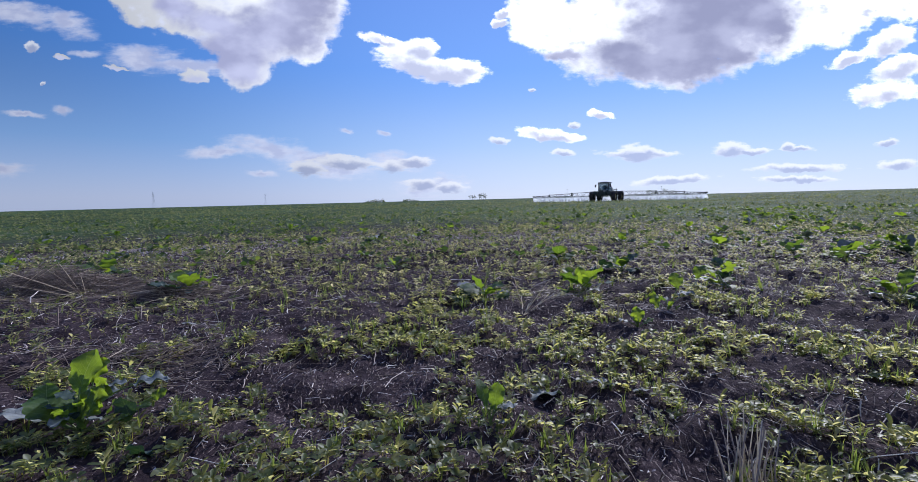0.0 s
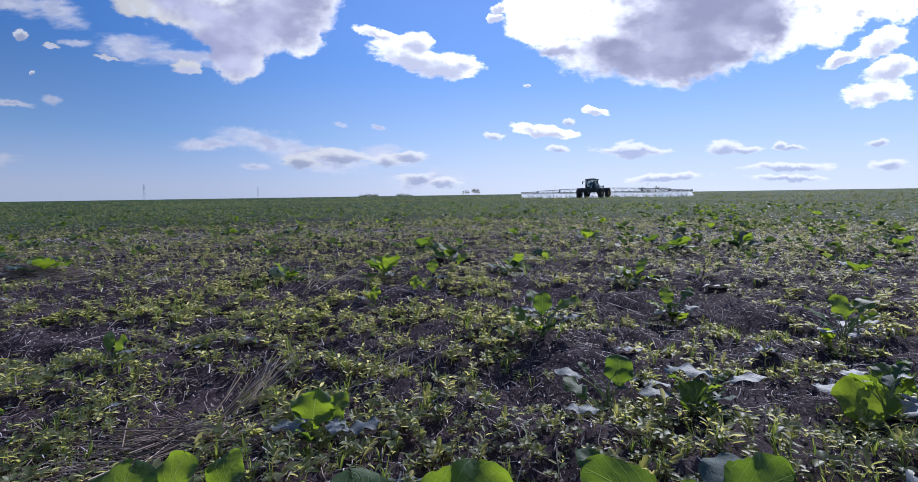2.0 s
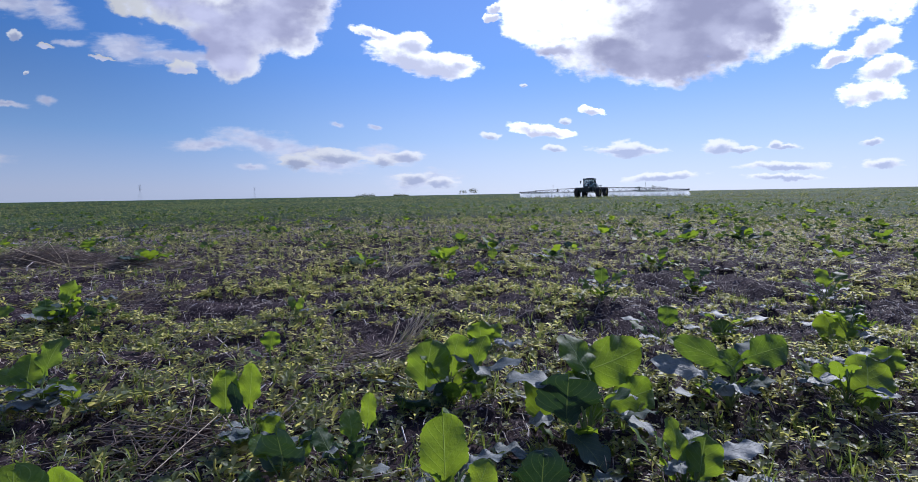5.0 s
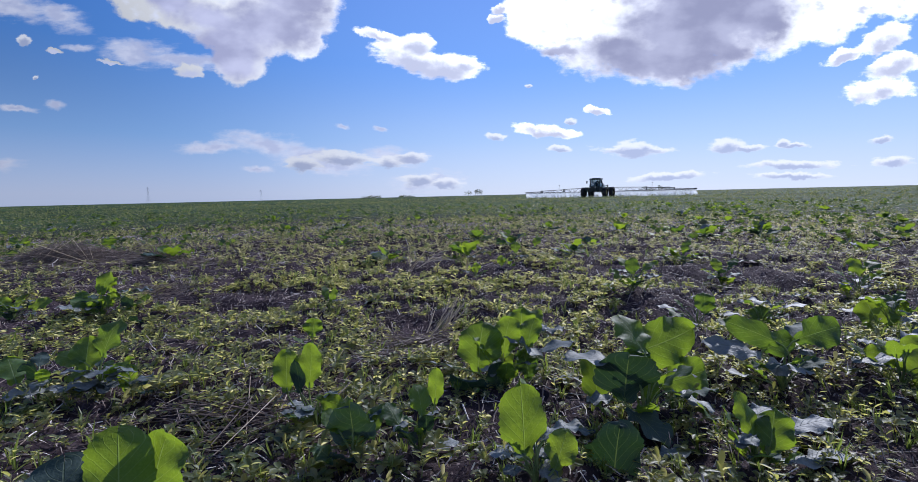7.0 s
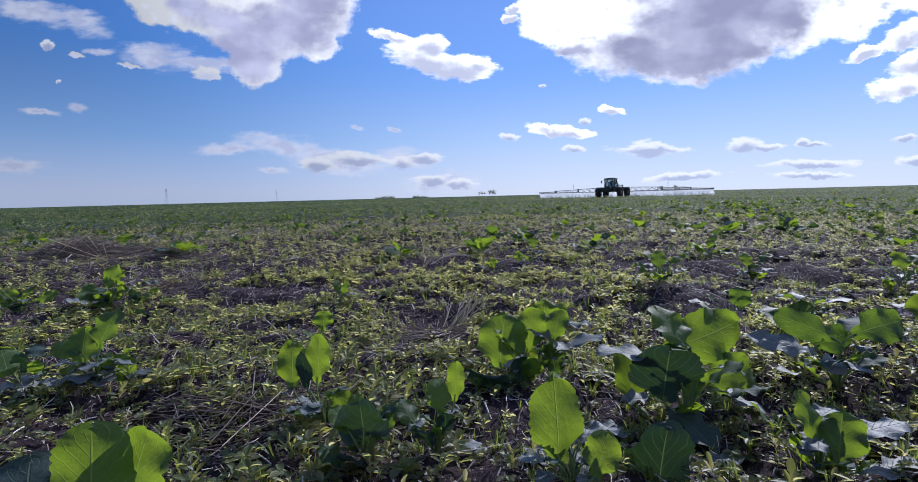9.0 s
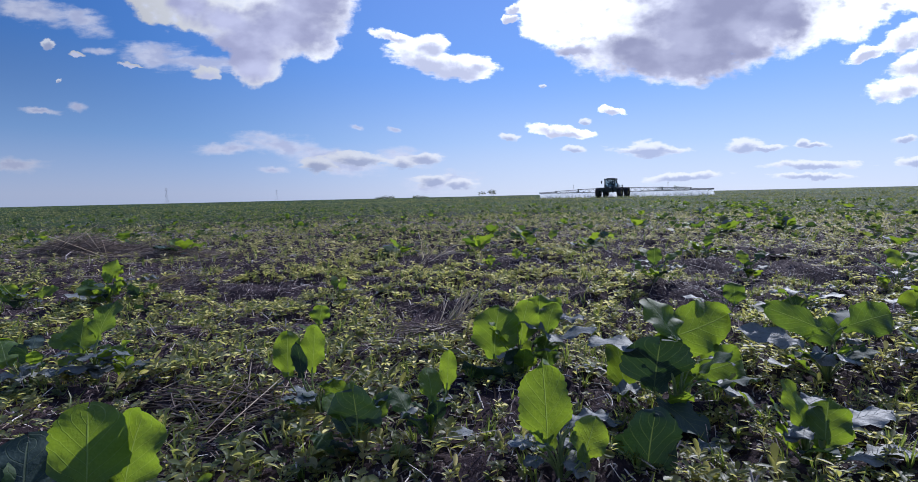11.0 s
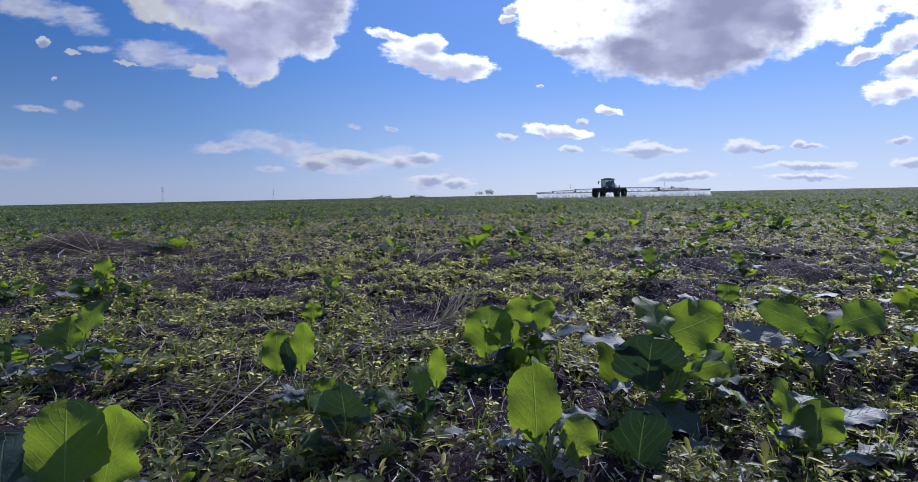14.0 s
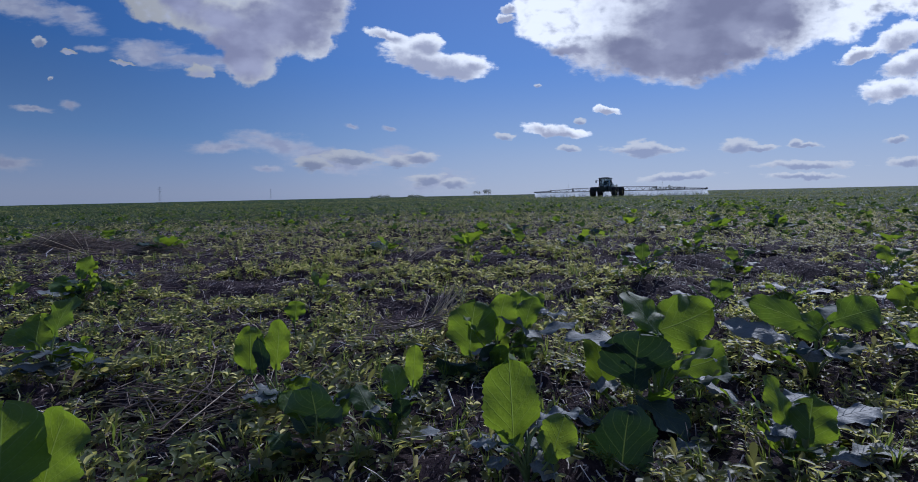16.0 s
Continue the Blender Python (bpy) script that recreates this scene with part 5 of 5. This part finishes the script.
def wilted_leaf(x, y, length, width, heading, lift=0.016):
    """A shrivelled brassica leaf lying on the weeds, pale with painted sheen."""
    root = new("wilted_leaf", blade_mesh((0, 0, lift), length, width, heading, 3, 8, int(abs(x * 917) + abs(y * 331)), SHEENBLADE)[0])
    root.location = (x, y, float(ground_z(x, y)))
    return tagged(root, "wilted grey-lavender brassica leaf on the soil, sheen put into its colour", "leaf", "wilted leaves")


wilted_leaf(1.060, -0.052, 0.075, 0.045, 80)
wilted_leaf(0.875, 0.015, 0.090, 0.060, 100)
wilted_leaf(0.914, 0.258, 0.070, 0.035, 70)
wilted_leaf(1.306, -0.006, 0.080, 0.040, 85)
wilted_leaf(1.315, -0.107, 0.090, 0.050, 80)
wilted_leaf(1.066, 0.529, 0.080, 0.040, 90)
wilted_leaf(0.337, 0.118, 0.040, 0.030, 60)
wilted_leaf(1.713, 0.973, 0.100, 0.060, 110)
wilted_leaf(-0.181, 0.292, 0.035, 0.025, 50)
wilted_leaf(0.731, -0.126, 0.060, 0.040, 120)
wilted_leaf(1.723, 1.198, 0.090, 0.050, 95)
wilted_leaf(2.147, 1.152, 0.100, 0.060, 80)
wilted_leaf(1.638, 2.000, 0.120, 0.060, 90)
wilted_leaf(2.559, 2.245, 0.140, 0.070, 85)
wilted_leaf(0.521, 1.353, 0.050, 0.025, 80)
wilted_leaf(0.559, 1.778, 0.050, 0.030, 70)
wilted_leaf(0.251, 1.350, 0.100, 0.080, 60)
wilted_leaf(0.407, 1.383, 0.090, 0.050, 100)
wilted_leaf(-1.210, 2.210, 0.070, 0.040, 80)
wilted_leaf(-0.636, 2.102, 0.060, 0.035, 85)
wilted_leaf(0.262, 0.892, 0.050, 0.030, 70)

# ---------------------------------------------------------------- the sprayer


def wheel(parent, x, y, side):
    """A tall narrow-lugged field wheel, with its hub facing out."""
    R, W = 0.95, 0.34
    bm = bmesh.new()
    prof = [(0.60, -W * 0.8), (0.70, -W), (0.86, -W * 0.98), (R - 0.03, -W * 0.75), (R, 0.0), (R - 0.03, W * 0.75), (0.86, W * 0.98), (0.70, W), (0.60, W * 0.8)]
    seg, rings = 36, []
    for k in range(seg):
        t = 2 * math.pi * k / seg
        rings.append([bm.verts.new((px, r * math.cos(t), r * math.sin(t))) for r, px in prof])
    for k in range(seg):
        a, b = rings[k], rings[(k + 1) % seg]
        for j in range(len(prof) - 1):
            bm.faces.new((a[j], a[j + 1], b[j + 1], b[j]))
    for k in range(24):
        t = 2 * math.pi * k / 24
        sgn = 1 if k % 2 else -1
        m = pose(sgn * W * 0.45, R * math.cos(t), R * math.sin(t)) @ Matrix.Rotation(t, 4, "X") @ pose(0, 0, 0, 0, 0, sgn * 28)
        bmesh.ops.create_cube(bm, size=1.0, matrix=m @ Matrix.Diagonal((W * 1.1, 0.09, 0.05, 1)))
    tyre_root = bpy.data.objects.new("wheel", None)
    scene.collection.objects.link(tyre_root)
    tyre_root.parent, tyre_root.location = parent, (x, y, R)
    part("tyre", bm, RUBBER, tyre_root, "black lugged tyre")
    bm = bmesh.new()
    bmesh.ops.create_cone(bm, cap_ends=True, segments=28, radius1=0.60, radius2=0.42, depth=0.14, matrix=pose(side * 0.10, 0, 0, 0, side * 90, 0))
    bmesh.ops.create_cone(bm, cap_ends=True, segments=16, radius1=0.20, radius2=0.15, depth=0.20, matrix=pose(side * 0.20, 0, 0, 0, side * 90, 0))
    for k in range(8):
        t = 2 * math.pi * k / 8
        rod(bm, (side * 0.17, 0.32 * math.cos(t), 0.32 * math.sin(t)), (side * 0.21, 0.32 * math.cos(t), 0.32 * math.sin(t)), 0.03)
    part("rim", bm, RIM, tyre_root, "dull yellow wheel rim")


def boom_wing(parent, side):
    """One folding spray wing: a lattice girder in three reaches, with drop nozzles."""
    y, start = -3.3, 0.9
    reaches = ((start, 8.0, 0.80, 0.62), (8.1, 12.8, 0.55, 0.38), (12.9, 16.4, 0.26, 0.12))
    for x0, x1, h0, h1 in reaches:
        bm = bmesh.new()
        n = max(3, int((x1 - x0) / 1.05))
        low = 1.18
        rod(bm, (side * x0, y, low), (side * x1, y, low), 0.06)
        rod(bm, (side * x0, y, low + h0), (side * x1, y, low + h1), 0.05)
        rod(bm, (side * x0, y + 0.35, low), (side * x1, y + 0.2, low), 0.045)
        for k in range(n):
            ta, tb = k / n, (k + 1) / n
            xa, xb, ha, hb = x0 + (x1 - x0) * ta, x0 + (x1 - x0) * tb, h0 + (h1 - h0) * ta, h0 + (h1 - h0) * tb
            xm, hm = (xa + xb) / 2, (ha + hb) / 2
            rod(bm, (side * xa, y, low), (side * xm, y, low + hm), 0.036)
            rod(bm, (side * xm, y, low + hm), (side * xb, y, low), 0.036)
            rod(bm, (side * xa, y + 0.3, low), (side * xa, y, low + ha), 0.03)
        reach = part("boom_section", bm, STEEL, parent, "dark lattice boom section")
        bm = bmesh.new()
        box(bm, side * x1 - 0.12, side * x1 + 0.12, y - 0.12, y + 0.12, low - 0.06, low + h1 + 0.1, 0.02)
        part("hinge", bm, STEEL, reach)
        bm = bmesh.new()
        rod(bm, (side * x0, y - 0.12, low - 0.12), (side * x1, y - 0.12, low - 0.12), 0.025)
        xn = x0 + 0.25
        while xn < x1:
            rod(bm, (side * xn, y - 0.12, low - 0.10), (side * xn, y - 0.12, low - 0.28), 0.02, 0.03)
            xn += 0.5
        part("nozzle_line", bm, BLACK, reach, "black nozzle pipe under the boom")
    bm = bmesh.new()
    rod(bm, (side * 9.0, y, 1.9), (side * 9.0, y, 2.6), 0.02)
    box(bm, side * 9.0 - 0.06, side * 9.0 + 0.06, y - 0.05, y + 0.05, 2.55, 2.7, 0.01)
    part("marker_lamp", bm, BLACK, parent)


def sprayer(x, y, turn):
    root = tagged(new("field_sprayer"), "dark green self-propelled field sprayer with wide unfolded booms", "sprayer")
    # chassis with portal axles
    bm = bmesh.new()
    for sx in (-0.45, 0.45):
        box(bm, sx - 0.10, sx + 0.10, -3.0, 2.6, 1.10, 1.35, 0.02)
    for yy in (2.1, -2.1):
        box(bm, -1.95, 1.95, yy - 0.14, yy + 0.14, 1.15, 1.42, 0.03)
        for sx in (-1.72, 1.72):
            box(bm, sx - 0.13, sx + 0.13, yy - 0.16, yy + 0.16, 0.75, 1.40, 0.03)
    part("chassis", bm, PAINT, root)
    for yy in (2.1, -2.1):
        for side in (-1, 1):
            wheel(root, side * 2.0, yy, side)
    # mudguards
    for yy in (2.1, -2.1):
        for side in (-1, 1):
            bm = bmesh.new()
            last = None
            for k in range(9):
                t = radians(35 + 110 * k / 8)
                r = 1.06
                py, pz = yy + r * math.cos(t), 0.93 + r * math.sin(t)
                pair = [bm.verts.new((side * 1.68, py, pz)), bm.verts.new((side * 2.32, py, pz))]
                if last:
                    bm.faces.new((last[0], last[1], pair[1], pair[0]))
                last = pair
            bmesh.ops.solidify(bm, geom=bm.faces[:], thickness=0.03)
            part("mudguard", bm, BLACK, root)
    # engine hood ahead of the cab
    bm = bmesh.new()
    box(bm, -0.72, 0.72, 1.9, 3.2, 1.30, 2.15, 0.12)
    box(bm, -0.66, 0.66, 1.2, 2.1, 1.30, 2.05, 0.06)
    hood = part("hood", bm, PAINT, root)
    bm = bmesh.new()
    for k in range(7):
        box(bm, -0.55, 0.55, 3.195, 3.225, 1.45 + k * 0.085, 1.49 + k * 0.085)
    part("grille", bm, BLACK, hood)
    for sx in (-0.5, 0.5):
        bm = bmesh.new()
        bmesh.ops.create_cone(bm, cap_ends=True, segments=16, radius1=0.10, radius2=0.12, depth=0.06, matrix=pose(sx, 3.21, 2.0, 90, 0, 0))
        part("headlight", bm, LAMPGLASS, hood, "round clear headlight")
    # side tanks and tool boxes between the wheels
    for s in (-1, 1):
        bm = bmesh.new()
        box(bm, s * 1.10 - 0.42, s * 1.10 + 0.42, -1.0, 0.95, 0.98, 1.86, 0.10)
        body = part("side_tank", bm, BLACK, root, "dark moulded fuel and rinse tank")
        bm = bmesh.new()
        rod(bm, (s * 1.15, 0.2, 1.84), (s * 1.15, 0.2, 1.94), 0.11, 0.10, 14)
        part("cap", bm, STEEL, body)
        bm = bmesh.new()
        box(bm, s * 1.28 - 0.30, s * 1.28 + 0.30, 1.25, 2.95, 1.36, 1.98, 0.08)
        part("step_platform", bm, PAINT, root)
        bm = bmesh.new()
        box(bm, s * 1.15 - 0.40, s * 1.15 + 0.40, -2.75, -1.45, 1.40, 1.98, 0.08)
        part("tool_box", bm, PAINT, root)
    # cab: pillars, floor, roof and panes
    bm = bmesh.new()
    box(bm, -0.85, 0.85, 0.35, 2.0, 1.55, 2.12, 0.06)
    corners = [((-0.82, 1.98, 2.1), (-0.74, 1.80, 3.45)), ((0.82, 1.98, 2.1), (0.74, 1.80, 3.45)), ((-0.84, 0.40, 2.1), (-0.76, 0.45, 3.45)),
               ((0.84, 0.40, 2.1), (0.76, 0.45, 3.45)), ((-0.85, 1.15, 2.1), (-0.77, 1.12, 3.45)), ((0.85, 1.15, 2.1), (0.77, 1.12, 3.45))]
    for a, b in corners:
        rod(bm, a, b, 0.055, 0.05, 8)
    cab = part("cab", bm, PAINT, root)
    cab.scale = (1.15, 1.0, 1.0)
    bm = bmesh.new()
    box(bm, -0.92, 0.92, 0.25, 2.10, 3.44, 3.70, 0.09)
    box(bm, -0.55, 0.55, 0.55, 1.7, 3.68, 3.80, 0.05)
    part("roof", bm, PAINT, cab)
    panes = [((-0.80, 1.97, 2.12), (0.80, 1.97, 2.12), (0.72, 1.80, 3.44), (-0.72, 1.80, 3.44)),
             ((-0.82, 0.41, 2.12), (0.82, 0.41, 2.12), (0.74, 0.46, 3.44), (-0.74, 0.46, 3.44))]
    for s in (-1, 1):
        panes.append(((s * 0.845, 0.45, 2.12), (s * 0.845, 1.10, 2.12), (s * 0.765, 1.08, 3.44), (s * 0.765, 0.50, 3.44)))
        panes.append(((s * 0.845, 1.20, 2.12), (s * 0.83, 1.93, 2.12), (s * 0.75, 1.76, 3.44), (s * 0.765, 1.16, 3.44)))
    for quad in panes:
        bm = bmesh.new()
        bm.faces.new([bm.verts.new(p) for p in quad])
        bmesh.ops.solidify(bm, geom=bm.faces[:], thickness=0.012)
        part("window_pane", bm, GLASS, cab, "clear tinted cab pane")
    bm = bmesh.new()
    box(bm, -0.28, 0.28, 0.75, 1.25, 2.15, 2.45, 0.06)
    box(bm, -0.27, 0.27, 0.70, 0.85, 2.40, 3.10, 0.06)
    part("seat", bm, BLACK, cab, "black driver's seat, empty")
    for sx in (-0.6, -0.2, 0.2, 0.6):
        bm = bmesh.new()
        box(bm, sx - 0.09, sx + 0.09, 2.08, 2.15, 3.50, 3.62, 0.015)
        part("work_lamp", bm, LAMPGLASS, cab, "clear roof work lamp")
    # exhaust and intake stacks, mirrors, ladder
    bm = bmesh.new()
    rod(bm, (0.80, 2.15, 1.9), (0.80, 2.15, 3.5), 0.085, 0.085, 12)
    rod(bm, (0.80, 2.15, 3.48), (0.80, 2.08, 3.72), 0.055, 0.055, 10)
    part("exhaust", bm, BLACK, root)
    for s in (-1, 1):
        bm = bmesh.new()
        rod(bm, (s * 0.78, 2.0, 3.3), (s * 1.35, 2.35, 3.2), 0.025)
        box(bm, s * 1.35 - 0.11, s * 1.35 + 0.11, 2.33, 2.39, 2.75, 3.25, 0.02)
        part("mirror", bm, BLACK, root)
    bm = bmesh.new()
    for yy in (0.55, 0.95):
        rod(bm, (0.98, yy, 2.0), (1.25, yy, 0.55), 0.025)
    for k in range(6):
        t = k / 5
        rod(bm, (0.98 + 0.27 * t, 0.55, 2.0 - 1.45 * t), (0.98 + 0.27 * t, 0.95, 2.0 - 1.45 * t), 0.025)
    part("ladder", bm, STEEL, root)
    bm = bmesh.new()
    for yy in (0.1, -0.9, -1.9):
        rod(bm, (0.95, yy, 2.0), (0.95, yy, 2.95), 0.022)
    rod(bm, (0.95, 0.1, 2.95), (0.95, -1.9, 2.75), 0.022)
    rod(bm, (0.95, 0.1, 2.5), (0.95, -1.9, 2.4), 0.02)
    box(bm, 0.55, 1.1, -2.0, 0.3, 1.92, 2.0, 0.01)
    part("handrail", bm, STEEL, root)
    # tank: rounded, sloping to the back
    bm = bmesh.new()
    vs = box(bm, -0.85, 0.85, -2.6, 0.2, 1.40, 3.25)
    for v in vs:
        if v.co.y < -1 and v.co.z > 2:
            v.co.z -= 0.85
            v.co.y += 0.25
        if v.co.z < 2:
            v.co.x *= 0.8
    bmesh.ops.bevel(bm, geom=bm.edges[:], offset=0.22, segments=4, affect="EDGES")
    tank = part("tank", bm, TANK, root, "grey-white plastic spray tank", True)
    bm = bmesh.new()
    bmesh.ops.create_cone(bm, cap_ends=True, segments=20, radius1=0.26, radius2=0.22, depth=0.14, matrix=pose(0, -0.4, 3.22))
    part("lid", bm, BLACK, tank)
    # rear lift frame and the wings
    bm = bmesh.new()
    for sx in (-0.8, 0.8):
        rod(bm, (sx, -3.3, 0.9), (sx, -3.3, 2.5), 0.07, 0.07, 8)
        rod(bm, (sx * 0.6, -2.7, 1.3), (sx, -3.3, 1.2), 0.06)
        rod(bm, (sx * 0.6, -2.7, 1.9), (sx, -3.3, 2.0), 0.06)
    for zz in (1.18, 1.75, 2.3):
        rod(bm, (-0.95, -3.3, zz), (0.95, -3.3, zz), 0.06)
    part("lift_frame", bm, STEEL, root)
    boom_wing(root, -1)
    boom_wing(root, 1)
    lie = Vector((0, 0, 1)).rotation_difference(Vector((-0.0236, 0.005, 1.0))).to_matrix().to_4x4()
    root.matrix_world = pose(x, y, float(ground_z(x, y)) - 0.04) @ lie @ pose(0, 0, 0, 0, 0, turn) @ Matrix.Diagonal((1.0, 1.0, 0.95, 1.0))
    return root


def spray(at):
    """Fans of fine droplets that fall from the nozzles and drift back."""
    verts, faces, uvs = [], [], []
    g = np.random.default_rng(5)
    for side in (-1, 1):
        for k in range(44):
            cx = side * (0.9 + k * 0.35)
            back, w = g.uniform(0.2, 1.3), g.uniform(0.7, 1.1)
            y0, top = -3.42, 0.92
            b = len(verts)
            verts += [(cx - 0.5 * w, y0, top), (cx + 0.5 * w, y0, top), (cx + w, y0 - back, 0.03), (cx - w, y0 - back, 0.03)]
            uvs += [(0.35, 1), (0.65, 1), (1, 0), (0, 0)]
            faces.append((b, b + 1, b + 2, b + 3))
    me = mesh_from("spray_mist", np.array(verts), np.array(faces), MIST, False, np.array(uvs))
    ob = tagged(new("spray_mist", me), "white drifting spray mist falling under the booms", "spray mist", kind="stuff")
    ob.matrix_world = at
    return ob


machine = sprayer(27.6, 92.8, 146.5)
spray(machine.matrix_world.copy())

# ---------------------------------------------------------------- distance


def at_bearing(az, r):
    return 0.72 + r * math.sin(radians(az)), -0.6 + r * math.cos(radians(az))


def pylon(az, r, tall):
    """A four-legged lattice mast with three cross-arms."""
    x, y = at_bearing(az, r)
    root = tagged(new("power_pylon"), "grey steel lattice power pylon far across the field", "pylon", "far pylons")
    root.location = (x, y, float(ground_z(x, y)))
    foot, neck = tall * 0.09, tall * 0.022

    def corner(t, sx, sy):
        w = foot + (neck - foot) * min(1.0, t * 1.5)
        return Vector((sx * w, sy * w, tall * t))
    for sx, sy in ((-1, -1), (1, -1), (1, 1), (-1, 1)):
        bm = bmesh.new()
        rod(bm, corner(0, sx, sy), corner(0.66, sx, sy), 0.075)
        rod(bm, corner(0.66, sx, sy), corner(1.0, sx, sy) * 1.0, 0.06)
        part("leg", bm, GALV, root)
    bm = bmesh.new()
    steps = [0, 0.16, 0.30, 0.42, 0.52, 0.6, 0.68, 0.76, 0.84, 0.92, 1.0]
    for t0, t1 in zip(steps, steps[1:]):
        for (ax, ay), (bx, by) in (((-1, -1), (1, -1)), ((1, -1), (1, 1)), ((1, 1), (-1, 1)), ((-1, 1), (-1, -1))):
            rod(bm, corner(t0, ax, ay), corner(t1, bx, by), 0.03, None, 4)
            rod(bm, corner(t0, bx, by), corner(t1, ax, ay), 0.03, None, 4)
    part("bracing", bm, GALV, root)
    for t, w in ((0.70, 0.20), (0.82, 0.26), (0.94, 0.18)):
        bm = bmesh.new()
        for s in (-1, 1):
            rod(bm, (0, 0, tall * t), (s * tall * w * 0.5, 0, tall * t), 0.09)
            rod(bm, (0, 0, tall * (t + 0.04)), (s * tall * w * 0.5, 0, tall * t), 0.07)
        part("cross_arm", bm, GALV, root)
    return root


pylon(-31.5, 1150.0, 31.0)
pylon(-21.2, 1650.0, 34.0)


def tree(x, y, tall, seed, label, crown_w=0.30, low=0.25):
    """Tapered trunk, limbs, and a crown of many small leaf clumps."""
    g = np.random.default_rng(seed)
    root = tagged(new("tree"), label, "tree", "far trees")
    root.location = (x, y, float(ground_z(x, y)))
    bm = bmesh.new()
    rod(bm, (0, 0, -0.5), (0, 0, tall * 0.55), tall * 0.024, tall * 0.012, 7)
    rod(bm, (0, 0, tall * 0.54), (g.normal(0, 0.2), g.normal(0, 0.2), tall * 0.9), tall * 0.012, tall * 0.003, 6)
    tips = []
    for k in range(11):
        z = tall * g.uniform(low, 0.75)
        az = g.uniform(0, 6.28)
        ln = tall * crown_w * g.uniform(0.5, 1.0)
        tip = Vector((math.cos(az) * ln, math.sin(az) * ln, z + ln * g.uniform(0.3, 0.9)))
        rod(bm, (0, 0, z), tip, tall * 0.008, tall * 0.002, 5)
        tips.append(tip)
    tips.append(Vector((0, 0, tall * 0.9)))
    part("trunk", bm, BARK, root)
    c_, f_, n = [], [], 0
    for tip in tips:
        for j in range(70):
            o = np.array(tip) + g.normal(0, 1, 3) * tall * np.array((0.065, 0.065, 0.05))
            d, s = g.normal(0, 1, 3), g.normal(0, 1, 3)
            d, s = d / np.linalg.norm(d) * tall * 0.022, s / np.linalg.norm(s) * tall * 0.014
            c_ += [o - d, o + s, o + d, o - s]
            f_.append((n, n + 1, n + 2, n + 3))
            n += 4
    part_mesh("crown", mesh_from("crown", np.array(c_), np.array(f_), FARLEAF), root)
    return root


def far_trees():
    g = np.random.default_rng(61)
    for az, tall in ((1.25, 10), (1.55, 12), (1.8, 11), (2.35, 14), (2.6, 15), (2.85, 14), (3.05, 12)):
        x, y = at_bearing(az, 1150 + g.uniform(-25, 25))
        tree(x, y, tall, int(az * 100), "dark bushy tree in a far field grove")
    for az in np.arange(20.6, 23.6, 0.28):
        x, y = at_bearing(az, 620 + g.uniform(-15, 15))
        tree(x, y, 5.0 + g.uniform(0, 2.2), int(az * 100), "low round tree in a far thicket", 0.42, 0.12)


far_trees()


def far_hedge(az0, az1, r, tall, seed):
    """A strip of far woodland, seen as a low ragged line."""
    g = np.random.default_rng(seed)
    c_, f_, n = [], [], 0
    for k in range(900):
        x, y = at_bearing(g.uniform(az0, az1), r + g.uniform(-20, 20))
        h = tall * max(0.08, 2.6 * (fbm(np.array([x * 0.05]), np.array([y * 0.05]), 3, seed)[0] - 0.33))
        o = np.array((x, y, float(base_ground(x, y)) + h * g.uniform(0, 1)))
        d, s = g.normal(0, 1, 3), g.normal(0, 1, 3)
        d, s = d / np.linalg.norm(d) * 1.1, s / np.linalg.norm(s) * 0.9
        c_ += [o - d, o + s, o + d, o - s]
        f_.append((n, n + 1, n + 2, n + 3))
        n += 4
    ob = new("far_woodland", mesh_from("far_woodland", np.array(c_), np.array(f_), FARLEAF))
    return tagged(ob, "dark ragged strip of woodland on the horizon", "woodland", kind="stuff")


far_hedge(-10.6, -8.4, 1700.0, 9.0, 71)
far_hedge(-6.4, -4.6, 1700.0, 8.0, 72)
